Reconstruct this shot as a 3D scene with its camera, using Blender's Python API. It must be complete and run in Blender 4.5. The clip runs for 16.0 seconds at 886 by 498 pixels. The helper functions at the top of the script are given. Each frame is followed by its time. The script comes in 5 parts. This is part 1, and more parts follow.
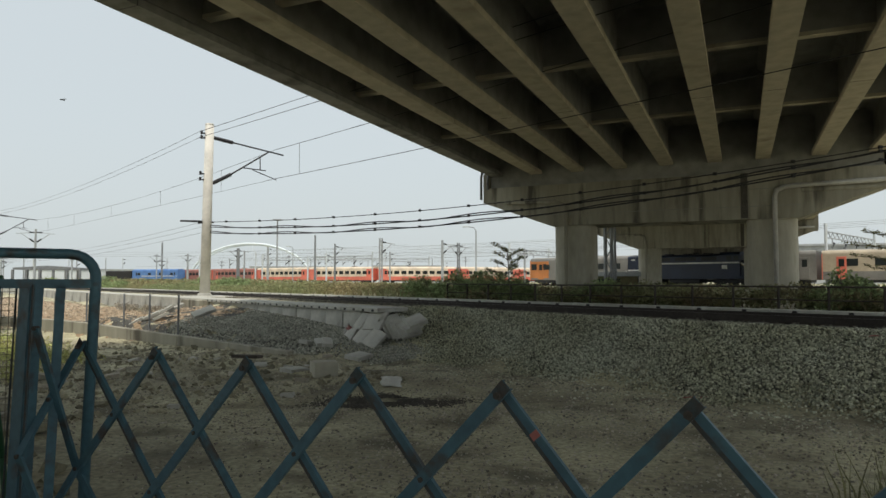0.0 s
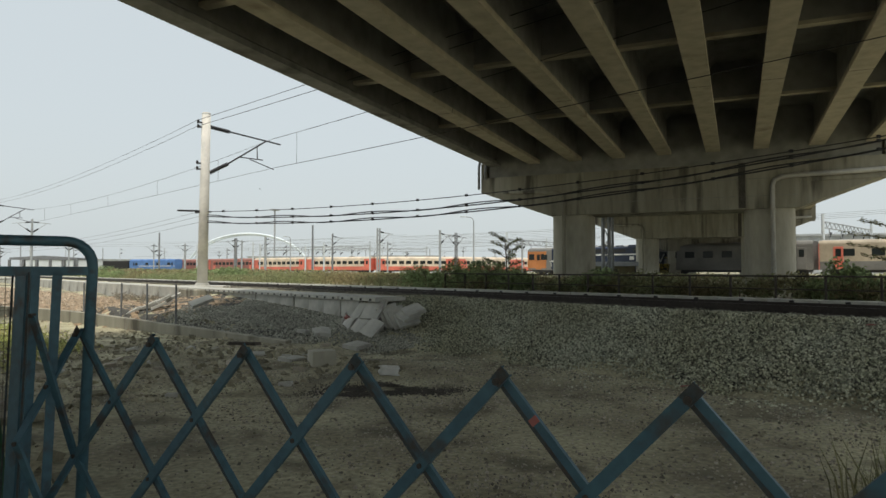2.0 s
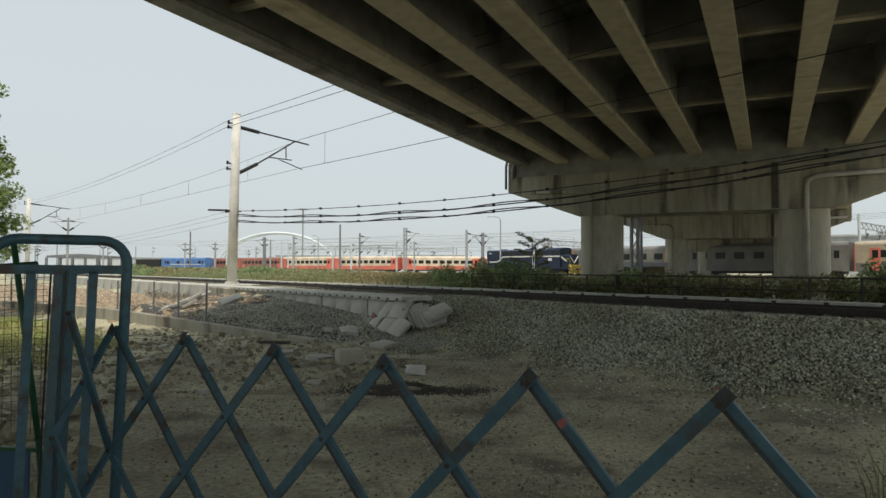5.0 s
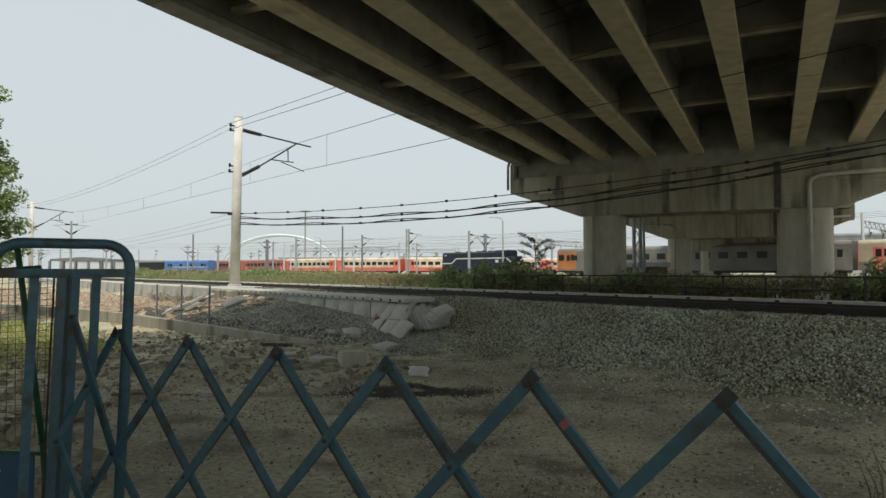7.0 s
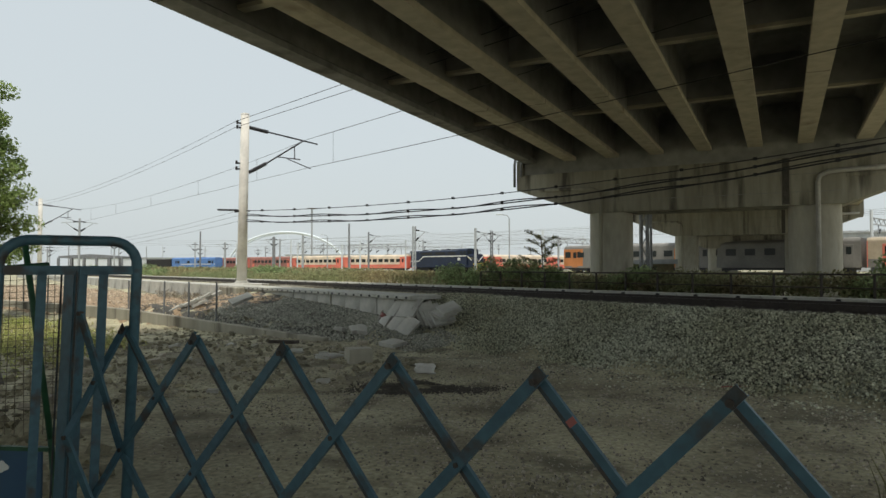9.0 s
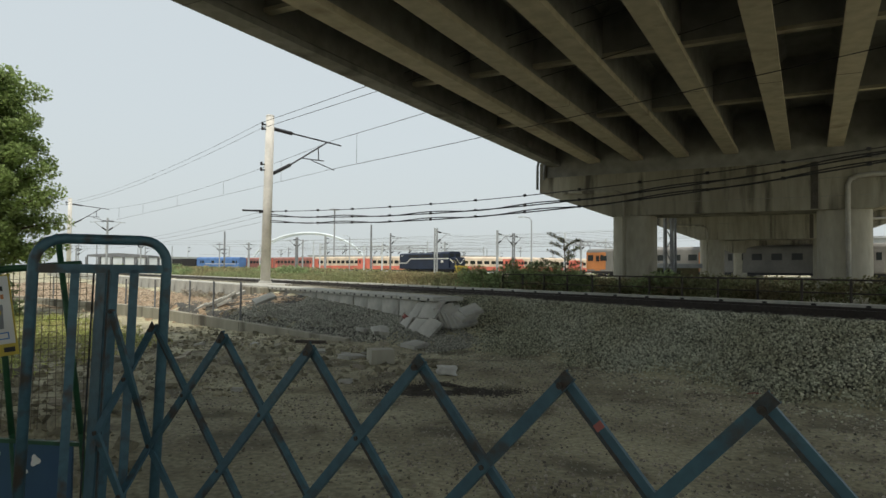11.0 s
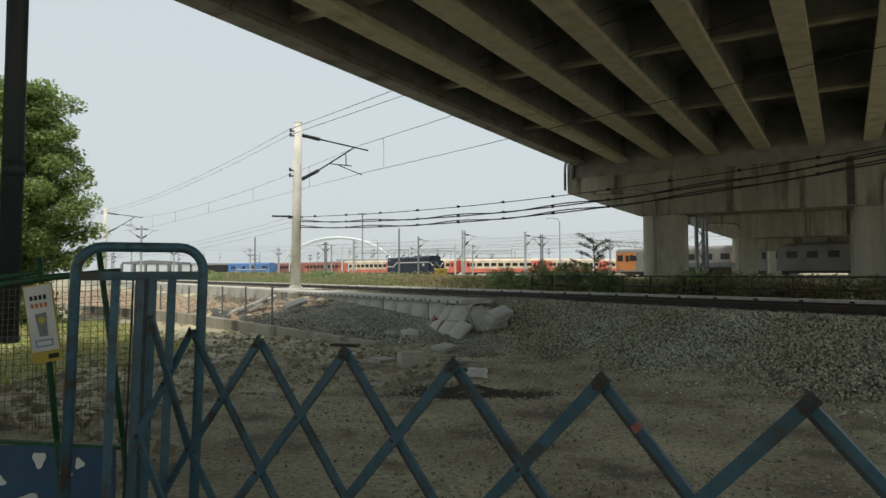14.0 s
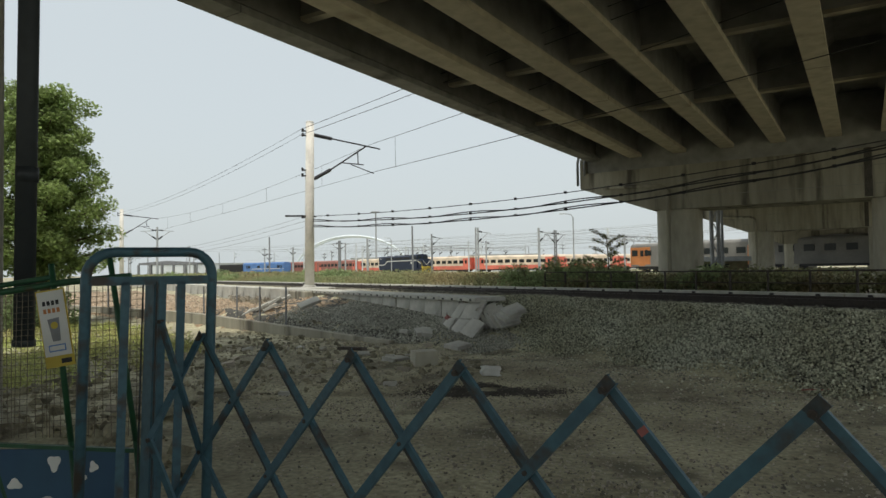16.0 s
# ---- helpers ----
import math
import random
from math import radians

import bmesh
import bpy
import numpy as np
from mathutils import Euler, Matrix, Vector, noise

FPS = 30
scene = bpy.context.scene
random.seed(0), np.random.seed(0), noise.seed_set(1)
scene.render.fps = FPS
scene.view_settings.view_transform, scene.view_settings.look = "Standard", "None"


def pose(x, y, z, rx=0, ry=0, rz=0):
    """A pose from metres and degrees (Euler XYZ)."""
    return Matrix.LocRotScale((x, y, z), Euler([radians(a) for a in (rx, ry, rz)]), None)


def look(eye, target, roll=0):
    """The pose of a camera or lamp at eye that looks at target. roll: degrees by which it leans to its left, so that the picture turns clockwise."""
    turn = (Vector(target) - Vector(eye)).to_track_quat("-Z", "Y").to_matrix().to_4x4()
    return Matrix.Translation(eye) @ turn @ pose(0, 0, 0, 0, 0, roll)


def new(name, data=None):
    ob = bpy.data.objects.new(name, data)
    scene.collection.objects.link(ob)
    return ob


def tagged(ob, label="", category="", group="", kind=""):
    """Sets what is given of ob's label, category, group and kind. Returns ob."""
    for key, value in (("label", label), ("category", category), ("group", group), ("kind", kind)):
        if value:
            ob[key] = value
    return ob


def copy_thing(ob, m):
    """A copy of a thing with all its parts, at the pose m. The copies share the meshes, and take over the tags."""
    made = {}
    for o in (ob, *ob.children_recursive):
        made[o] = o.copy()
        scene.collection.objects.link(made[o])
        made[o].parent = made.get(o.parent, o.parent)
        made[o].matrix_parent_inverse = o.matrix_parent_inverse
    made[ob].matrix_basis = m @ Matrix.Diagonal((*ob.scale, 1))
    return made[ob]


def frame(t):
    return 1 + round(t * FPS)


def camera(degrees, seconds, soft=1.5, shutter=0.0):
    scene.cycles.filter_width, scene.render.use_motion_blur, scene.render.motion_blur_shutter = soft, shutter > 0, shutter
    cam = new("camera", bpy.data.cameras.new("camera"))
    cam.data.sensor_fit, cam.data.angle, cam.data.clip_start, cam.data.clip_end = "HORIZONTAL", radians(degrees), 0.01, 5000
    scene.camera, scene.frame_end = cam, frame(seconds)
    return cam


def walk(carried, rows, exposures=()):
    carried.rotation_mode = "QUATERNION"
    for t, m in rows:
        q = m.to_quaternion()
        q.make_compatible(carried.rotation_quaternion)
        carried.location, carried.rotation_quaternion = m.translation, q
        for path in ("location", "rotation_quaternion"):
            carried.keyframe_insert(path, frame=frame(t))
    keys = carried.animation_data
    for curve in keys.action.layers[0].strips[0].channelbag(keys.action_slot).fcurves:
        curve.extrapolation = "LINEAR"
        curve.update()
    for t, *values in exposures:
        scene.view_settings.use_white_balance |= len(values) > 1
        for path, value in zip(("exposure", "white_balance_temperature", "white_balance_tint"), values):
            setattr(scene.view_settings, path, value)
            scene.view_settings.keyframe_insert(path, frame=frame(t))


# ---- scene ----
cam = camera(67.52, 16.0, 1.5)
PATH = [
    (0, pose(0, 0, 1.65, 92.734, 0, -0)),
    (0.5, pose(-0.004, 0.005, 1.644, 92.481, 0.076, -0.085)),
    (1, pose(-0.007, 0.008, 1.637, 92.119, -0.264, -0.231)),
    (1.5, pose(-0.007, 0.016, 1.637, 91.9, -0.246, -0.298)),
    (2, pose(-0.004, 0.013, 1.637, 91.874, -0.005, -0.205)),
    (2.5, pose(-0.004, 0.014, 1.637, 91.827, -0.15, 0.033)),
    (3, pose(-0.001, 0.019, 1.638, 91.714, -0.099, 0.231)),
    (3.5, pose(-0.002, 0.015, 1.639, 91.662, -0.237, 0.617)),
    (4, pose(-0.006, 0.01, 1.64, 91.718, -0.345, 1.227)),
    (6.5, pose(-0.01, 0.008, 1.642, 91.923, -0.123, 2.475)),
    (7, pose(-0.006, 0.005, 1.643, 91.94, 0.038, 2.307)),
    (7.5, pose(-0.008, 0.011, 1.643, 91.885, -0.085, 2.325)),
    (8, pose(-0.005, 0.009, 1.642, 91.747, -0.026, 2.537)),
    (8.5, pose(-0.007, 0.006, 1.644, 91.775, 0.026, 2.71)),
    (9, pose(-0.006, 0.014, 1.643, 91.693, 0.017, 2.857)),
    (11.5, pose(-0.029, 0.005, 1.643, 91.882, -0.541, 5.148)),
    (12, pose(-0.03, 0.002, 1.644, 91.922, -0.418, 5.461)),
    (12.5, pose(-0.032, -0.002, 1.644, 92.077, -0.287, 5.808)),
    (13, pose(-0.037, -0.008, 1.643, 92.181, -0.193, 6.352)),
    (13.5, pose(-0.041, -0.003, 1.641, 92.064, -0.129, 6.779)),
    (14, pose(-0.042, -0.006, 1.643, 92.074, 0.246, 7.128)),
    (14.5, pose(-0.042, -0.006, 1.641, 91.98, 0.208, 7.273)),
    (15, pose(-0.04, 0, 1.644, 92.008, 0.333, 7.996)),
    (15.5, pose(-0.031, 0.011, 1.652, 91.73, 0.354, 8.357)),
    (16, pose(-0.01, 0.008, 1.664, 91.838, 0.934, 8.33)),
]
walk(cam, PATH)

# ---- world and sun ----
world = bpy.data.worlds.new("world")
scene.world = world
world.use_nodes = True
wn = world.node_tree.nodes
wl = world.node_tree.links
SUN_AZ, SUN_EL = 175.0, 68.0      # compass from +y towards +x, and height, in degrees
sky = wn.new("ShaderNodeTexSky")
sky.sky_type = "NISHITA"
sky.sun_disc = False
sky.sun_elevation = radians(SUN_EL)
sky.sun_rotation = radians(SUN_AZ)
sky.air_density, sky.dust_density, sky.ozone_density = 1.0, 6.0, 1.0
haze = wn.new("ShaderNodeMix")
haze.data_type = "RGBA"
haze.inputs[0].default_value = 0.72
haze.inputs[7].default_value = (7.3, 7.98, 8.1, 1)
wl.new(sky.outputs[0], haze.inputs[6])
wl.new(haze.outputs[2], wn["Background"].inputs[0])
wn["Background"].inputs[1].default_value = 0.105
sun = new("sun", bpy.data.lights.new("sun", "SUN"))
sun.data.energy, sun.data.angle, sun.data.color = 2.7, radians(6), (1.0, 0.94, 0.84)
sun_way = Vector((math.sin(radians(SUN_AZ)) * math.cos(radians(SUN_EL)), math.cos(radians(SUN_AZ)) * math.cos(radians(SUN_EL)), math.sin(radians(SUN_EL))))
sun.matrix_world = look(sun_way * 80, (0, 0, 0))
scene.view_settings.exposure = 0.06


# ---- materials ----
def material(name, colour, rough=0.8, metal=0.0, vary=0.35, grain=8.0, patch=0.7, bump=0.3, dist=0.01, colour2=None, island=0.0, spec=0.4, stain=None, stain_at=0.62, stain_scale=1.5, stretch=None, through_light=0.0):
    """A surface with grain and larger patches; colour2: the patches' colour; stain: a third colour in blotches."""
    m = bpy.data.materials.new(name)
    m.use_nodes = True
    n, l = m.node_tree.nodes, m.node_tree.links
    b = n["Principled BSDF"]
    b.inputs["Roughness"].default_value, b.inputs["Metallic"].default_value = rough, metal
    b.inputs["Specular IOR Level"].default_value = spec
    co = n.new("ShaderNodeTexCoord")
    src = co.outputs["Object"]
    if stretch:
        mp = n.new("ShaderNodeMapping")
        mp.inputs["Scale"].default_value = stretch
        l.new(src, mp.inputs[0])
        src = mp.outputs[0]
    fine, wide = n.new("ShaderNodeTexNoise"), n.new("ShaderNodeTexNoise")
    for t, s in ((fine, grain), (wide, patch)):
        t.inputs["Scale"].default_value, t.inputs["Detail"].default_value = s, 6
        l.new(src, t.inputs["Vector"])
    ramp = n.new("ShaderNodeValToRGB")
    ramp.color_ramp.elements[0].position, ramp.color_ramp.elements[1].position = 0.35, 0.65
    l.new(wide.outputs[0], ramp.inputs[0])
    two = n.new("ShaderNodeMix")
    two.data_type = "RGBA"
    two.inputs[6].default_value = (*colour, 1)
    two.inputs[7].default_value = (*(colour2 or [c * 0.75 for c in colour]), 1)
    l.new(ramp.outputs[0], two.inputs[0])
    hsv = n.new("ShaderNodeHueSaturation")
    mr = n.new("ShaderNodeMapRange")
    mr.inputs[1].default_value, mr.inputs[2].default_value = 0.25, 0.75
    mr.inputs[3].default_value, mr.inputs[4].default_value = 1 - vary, 1 + vary
    l.new(fine.outputs[0], mr.inputs[0])
    value = mr.outputs[0]
    if island:
        geo = n.new("ShaderNodeNewGeometry")
        info = n.new("ShaderNodeObjectInfo")
        add = n.new("ShaderNodeMath")
        l.new(geo.outputs["Random Per Island"], add.inputs[0])
        l.new(info.outputs["Random"], add.inputs[1])
        fr = n.new("ShaderNodeMath")
        fr.operation = "FRACT"
        l.new(add.outputs[0], fr.inputs[0])
        ir = n.new("ShaderNodeMapRange")
        ir.inputs[3].default_value, ir.inputs[4].default_value = 1 - island, 1 + island
        l.new(fr.outputs[0], ir.inputs[0])
        mul = n.new("ShaderNodeMath")
        mul.operation = "MULTIPLY"
        l.new(value, mul.inputs[0])
        l.new(ir.outputs[0], mul.inputs[1])
        value = mul.outputs[0]
    l.new(value, hsv.inputs["Value"])
    l.new(two.outputs[2], hsv.inputs["Color"])
    out = hsv.outputs[0]
    if stain:
        sn = n.new("ShaderNodeTexNoise")
        sn.inputs["Scale"].default_value, sn.inputs["Detail"].default_value = stain_scale, 8
        l.new(src, sn.inputs["Vector"])
        sr = n.new("ShaderNodeValToRGB")
        sr.color_ramp.elements[0].position, sr.color_ramp.elements[1].position = stain_at - 0.06, stain_at + 0.06
        l.new(sn.outputs[0], sr.inputs[0])
        st = n.new("ShaderNodeMix")
        st.data_type = "RGBA"
        st.inputs[7].default_value = (*stain, 1)
        l.new(sr.outputs[0], st.inputs[0])
        l.new(out, st.inputs[6])
        out = st.outputs[2]
    l.new(out, b.inputs["Base Color"])
    if bump:
        bp = n.new("ShaderNodeBump")
        bp.inputs["Strength"].default_value, bp.inputs["Distance"].default_value = bump, dist
        l.new(fine.outputs[0], bp.inputs["Height"])
        l.new(bp.outputs[0], b.inputs["Normal"])
    if through_light:              # thin leaves let light through
        tr, mx = n.new("ShaderNodeBsdfTranslucent"), n.new("ShaderNodeMixShader")
        l.new(out, tr.inputs["Color"])
        mx.inputs[0].default_value = through_light
        l.new(b.outputs[0], mx.inputs[1])
        l.new(tr.outputs[0], mx.inputs[2])
        l.new(mx.outputs[0], n["Material Output"].inputs["Surface"])
    return m


CONCRETE = material("concrete", (0.34, 0.325, 0.26), 0.9, vary=0.2, grain=4, patch=0.6, colour2=(0.25, 0.235, 0.185), stain=(0.1, 0.092, 0.072), stain_at=0.585, stain_scale=1.5, stretch=(1, 1, 0.14))
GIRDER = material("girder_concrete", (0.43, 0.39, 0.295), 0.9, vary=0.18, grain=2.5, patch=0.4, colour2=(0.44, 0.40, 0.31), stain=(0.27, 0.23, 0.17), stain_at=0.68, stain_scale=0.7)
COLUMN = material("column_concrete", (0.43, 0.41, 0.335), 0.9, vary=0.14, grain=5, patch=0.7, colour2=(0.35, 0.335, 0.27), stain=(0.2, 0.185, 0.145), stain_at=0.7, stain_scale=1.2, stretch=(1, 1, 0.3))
# darker than GIRDER: the shade up between the beams is in this colour
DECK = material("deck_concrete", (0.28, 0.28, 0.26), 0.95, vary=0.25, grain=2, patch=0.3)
# darker and greyer than GIRDER, for the edge beam and the parapets
EDGE = material("edge_beam_concrete", (0.24, 0.24, 0.225), 0.95, vary=0.22, grain=3, patch=0.5, colour2=(0.18, 0.18, 0.17), stain=(0.1, 0.1, 0.09), stain_at=0.6, stain_scale=0.8)
PALE = material("pale_concrete", (0.5, 0.495, 0.445), 0.9, vary=0.15, grain=6, patch=0.9, colour2=(0.34, 0.335, 0.30), stain=(0.19, 0.18, 0.155), stain_at=0.68)
DIRT = material("dirt", (0.47, 0.444, 0.3), 0.95, vary=0.4, grain=19, patch=0.6, bump=0.8, dist=0.02, colour2=(0.24, 0.22, 0.15), stain=(0.155, 0.143, 0.098), stain_at=0.585, stain_scale=1.0)
BALLAST = material("ballast", (0.40, 0.41, 0.32), 0.9, vary=0.2, grain=40, patch=0.7, bump=0.4, colour2=(0.31, 0.31, 0.22), island=0.75)
DARK_STONE = material("dark_ballast", (0.36, 0.36, 0.305), 0.9, vary=0.2, grain=40, patch=0.7, bump=0.4, island=0.5)
BLUE = material("blue_paint", (0.042, 0.094, 0.122), 0.5, vary=0.2, grain=25, patch=4, bump=0.15, dist=0.002, colour2=(0.05, 0.115, 0.145), stain=(0.05, 0.042, 0.035), stain_at=0.6, stain_scale=7)
RUST = material("rust", (0.06, 0.05, 0.042), 0.85, vary=0.4, grain=60, patch=9, bump=0.3, dist=0.002)
WORN = material("worn_paint", (0.038, 0.058, 0.064), 0.7, vary=0.3, grain=60, patch=26, bump=0.3, dist=0.002, colour2=(0.052, 0.04, 0.032))
RAIL = material("rail_steel", (0.05, 0.042, 0.037), 0.6, 0.4, vary=0.3, grain=20, patch=3)
SLEEPER = material("sleeper", (0.16, 0.15, 0.122), 0.9, vary=0.3, grain=12, patch=2, island=0.2)
WHITE_POLE = material("white_pole", (0.8, 0.775, 0.70), 0.8, vary=0.08, grain=9, patch=0.8, colour2=(0.54, 0.52, 0.47), bump=0.1)
STEEL = material("grey_steel", (0.24, 0.25, 0.26), 0.6, 0.3, vary=0.2, grain=12, patch=2)
DARK = material("dark_steel", (0.05, 0.05, 0.055), 0.6, 0.2, vary=0.2, grain=12, patch=2)
NAVY = material("navy_paint", (0.012, 0.022, 0.05), 0.35, vary=0.12, grain=4, patch=0.6)
RED = material("red_paint", (0.74, 0.2, 0.14), 0.45, vary=0.12, grain=4, patch=0.5)
CREAM = material("cream_paint", (0.74, 0.62, 0.48), 0.45, vary=0.1, grain=4, patch=0.5)
FOLIAGE = material("foliage", (0.3, 0.375, 0.18), 0.7, vary=0.3, grain=5, patch=0.8, colour2=(0.22, 0.275, 0.13), island=0.45, bump=0, through_light=0.5)
LEAF_GREEN = material("tree_leaves", (0.31, 0.4, 0.15), 0.7, vary=0.25, grain=5, patch=0.8, colour2=(0.2, 0.27, 0.09), island=0.4, bump=0, through_light=0.5)
SOIL = material("soil", (0.34, 0.25, 0.16), 0.95, vary=0.3, grain=9, patch=0.8, bump=0.5, dist=0.02, colour2=(0.25, 0.18, 0.11))
GRIT = material("grit", (0.34, 0.31, 0.25), 0.95, vary=0.2, grain=30, patch=2, island=0.6)
ASH = material("ash", (0.09, 0.083, 0.07), 0.95, vary=0.4, grain=18, patch=3, bump=0.5)
GREEN = material("green_paint", (0.02, 0.085, 0.038), 0.5, vary=0.2, grain=25, patch=5, stain=(0.06, 0.05, 0.03), stain_at=0.68, stain_scale=8)
BOARD = material("blue_board", (0.028, 0.075, 0.14), 0.6, vary=0.12, grain=6, patch=2, colour2=(0.035, 0.085, 0.13))
WHITE = material("white_paint", (0.7, 0.7, 0.66), 0.7, vary=0.1, grain=12, patch=3)
YELLOW = material("yellow_paint", (0.55, 0.42, 0.06), 0.6, vary=0.12, grain=12, patch=3)
BLACK = material("black_paint", (0.02, 0.02, 0.02), 0.6, vary=0.2, grain=12, patch=3)
GLASS = material("dark_glass", (0.02, 0.025, 0.025), 0.3, vary=0.1, grain=2, patch=0.5, bump=0, spec=0.25)
# body grey lifted, with the haze before the carriages mixed into it
SILVER = material("hazed_grey_carriage", (0.2, 0.195, 0.18), 0.6, 0.0, vary=0.12, grain=4, patch=0.5)
ROOF = material("carriage_roof", (0.34, 0.33, 0.30), 0.7, vary=0.15, grain=3, patch=0.5)
ORANGE = material("orange_paint", (0.52, 0.2, 0.065), 0.5, vary=0.12, grain=4, patch=0.5)
# maroon and coach blue are lightened: yard haze is part of both colours
MAROON = material("hazed_maroon_paint", (0.36, 0.16, 0.13), 0.5, vary=0.15, grain=4, patch=0.5)
COACH_BLUE = material("coach_blue", (0.11, 0.23, 0.5), 0.5, vary=0.12, grain=4, patch=0.5)
# distance haze is put into these two colours, paler than the things themselves
FAR = material("hazed_steel", (0.38, 0.40, 0.41), 0.7, vary=0.12, grain=3, patch=0.5)
FAR_WHITE = material("hazed_white", (0.62, 0.66, 0.68), 0.7, vary=0.06, grain=0.5, patch=0.05)
CABLE = material("cable", (0.03, 0.03, 0.032), 0.6, vary=0.1, grain=10, patch=2, bump=0)
TRUNK = material("bark", (0.13, 0.10, 0.07), 0.95, vary=0.35, grain=10, patch=2, bump=0.6, dist=0.02, stretch=(1, 1, 0.25))
WEED = material("weed", (0.24, 0.285, 0.14), 0.8, vary=0.25, grain=3, patch=0.22, colour2=(0.29, 0.235, 0.13), island=0.5, bump=0, through_light=0.3)
GRASS = material("sunlit_grass", (0.36, 0.42, 0.13), 0.8, vary=0.25, grain=3, patch=0.3, colour2=(0.4, 0.36, 0.17), island=0.45, bump=0, through_light=0.3)
HEDGE = material("hedge", (0.19, 0.22, 0.1), 0.75, vary=0.3, grain=3, patch=0.6, colour2=(0.19, 0.16, 0.085), island=0.5, bump=0, through_light=0.3)
PIPE = material("dark_pipe", (0.035, 0.042, 0.045), 0.55, vary=0.15, grain=8, patch=1.5)
PVC = material("white_pipe", (0.42, 0.41, 0.37), 0.5, vary=0.1, grain=8, patch=1.5)
PINK = material("red_tape", (0.3, 0.1, 0.085), 0.6, vary=0.15, grain=10, patch=3)
TAN = material("tan_gravel", (0.4, 0.335, 0.25), 0.95, vary=0.25, grain=30, patch=1.0, colour2=(0.33, 0.26, 0.185), island=0.4)
# near-black tone that paints shade into the gaps of the ballast
GAP_SHADE = material("ballast_gap_shade", (0.085, 0.083, 0.072), 0.95, vary=0.4, grain=30, patch=2, bump=0.8, dist=0.02)
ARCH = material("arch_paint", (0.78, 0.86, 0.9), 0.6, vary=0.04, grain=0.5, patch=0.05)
BEIGE = material("beige_paint", (0.46, 0.39, 0.29), 0.5, vary=0.12, grain=4, patch=0.5)
CLOD = material("clods", (0.29, 0.268, 0.187), 0.95, vary=0.3, grain=20, patch=1.2, island=0.45)
MESH_WIRE = material("mesh_wire", (0.17, 0.15, 0.11), 0.7, 0.2, vary=0.3, grain=30, patch=5)


# ---- building helpers ----
def thing(name, m, label, category, group="", kind=""):
    ob = new(name)
    ob.matrix_basis = m
    return tagged(ob, label, category, group, kind)


def part(name, bm, mat, parent=None, label="", smooth=False, kind=""):
    me = bpy.data.meshes.new(name)
    bm.to_mesh(me)
    bm.free()
    me.materials.append(mat)
    if smooth:
        me.polygons.foreach_set("use_smooth", [True] * len(me.polygons))
    ob = new(name, me)
    if parent:
        ob.parent = parent
    return tagged(ob, label, kind=kind)


def piece(name, ob, parent, m):
    """Another object on the mesh of ob, under parent, at pose m."""
    o = new(name, ob.data)
    o.parent, o.matrix_basis = parent, m
    return o


def box(bm, a, b, bev=0.0):
    (x0, y0, z0), (x1, y1, z1) = a, b
    m = Matrix.LocRotScale(((x0 + x1) / 2, (y0 + y1) / 2, (z0 + z1) / 2), None, (x1 - x0, y1 - y0, z1 - z0))
    vs = bmesh.ops.create_cube(bm, size=1, matrix=m)["verts"]
    if bev:
        es = list({e for v in vs for e in v.link_edges})
        bmesh.ops.bevel(bm, geom=es, offset=bev, segments=1, affect="EDGES")
    return bm


def bar(bm, a, b, w, h, up=(0, 0, 1)):
    """A straight bar of section w by h from a to b."""
    a, b = Vector(a), Vector(b)
    y = (b - a).normalized()
    x = y.cross(Vector(up))
    if x.length < 1e-4:
        x = y.cross(Vector((1, 0, 0)))
    x.normalize()
    z = x.cross(y)
    m = Matrix((x, y, z)).transposed().to_4x4()
    m.translation = (a + b) / 2
    bmesh.ops.create_cube(bm, size=1, matrix=m @ Matrix.Diagonal((w, (b - a).length, h, 1)))
    return bm


def tube(bm, pts, r, n=8, r2=None):
    """A round tube along pts, tapering from r to r2."""
    pts = [Vector(p) for p in pts]
    rings, side = [], None
    for i, p in enumerate(pts):
        d = (pts[min(i + 1, len(pts) - 1)] - pts[max(i - 1, 0)]).normalized()
        x = side - d * side.dot(d) if side else d.cross(Vector((0, 0, 1)))
        if x.length < 0.05:
            x = d.cross(Vector((1, 0, 0)))
        x.normalize()
        side = x
        y = d.cross(x)
        q = r + ((r2 if r2 is not None else r) - r) * i / max(1, len(pts) - 1)
        rings.append([bm.verts.new(p + q * (x * math.cos(k * 2 * math.pi / n) + y * math.sin(k * 2 * math.pi / n))) for k in range(n)])
    for u, v in zip(rings, rings[1:]):
        for k in range(n):
            bm.faces.new((u[k], u[(k + 1) % n], v[(k + 1) % n], v[k]))
    bm.faces.new(rings[0][::-1])
    bm.faces.new(rings[-1])
    bmesh.ops.recalc_face_normals(bm, faces=bm.faces[:]) if len(bm.faces) < 400 else None
    return bm


def prism(bm, outline, y0, y1):
    """An outline in x and z drawn out from y0 to y1."""
    a = [bm.verts.new((x, y0, z)) for x, z in outline]
    b = [bm.verts.new((x, y1, z)) for x, z in outline]
    n = len(a)
    fs = [bm.faces.new(a), bm.faces.new(b[::-1])]
    for k in range(n):
        fs.append(bm.faces.new((a[k], b[k], b[(k + 1) % n], a[(k + 1) % n])))
    bmesh.ops.recalc_face_normals(bm, faces=fs)
    return bm


BM = bmesh.new
BRIDGE = pose(0, 0, 0, 0, 0, -24.15)     # y along the deck, x to its right
TRACK = pose(0, 0, 0, 0, 0, 40.3)        # y along the near track, x to its far side




# ---- ground ----
def to_track(x, y):
    c, s = math.cos(radians(40.3)), math.sin(radians(40.3))
    return x * c + y * s, -x * s + y * c


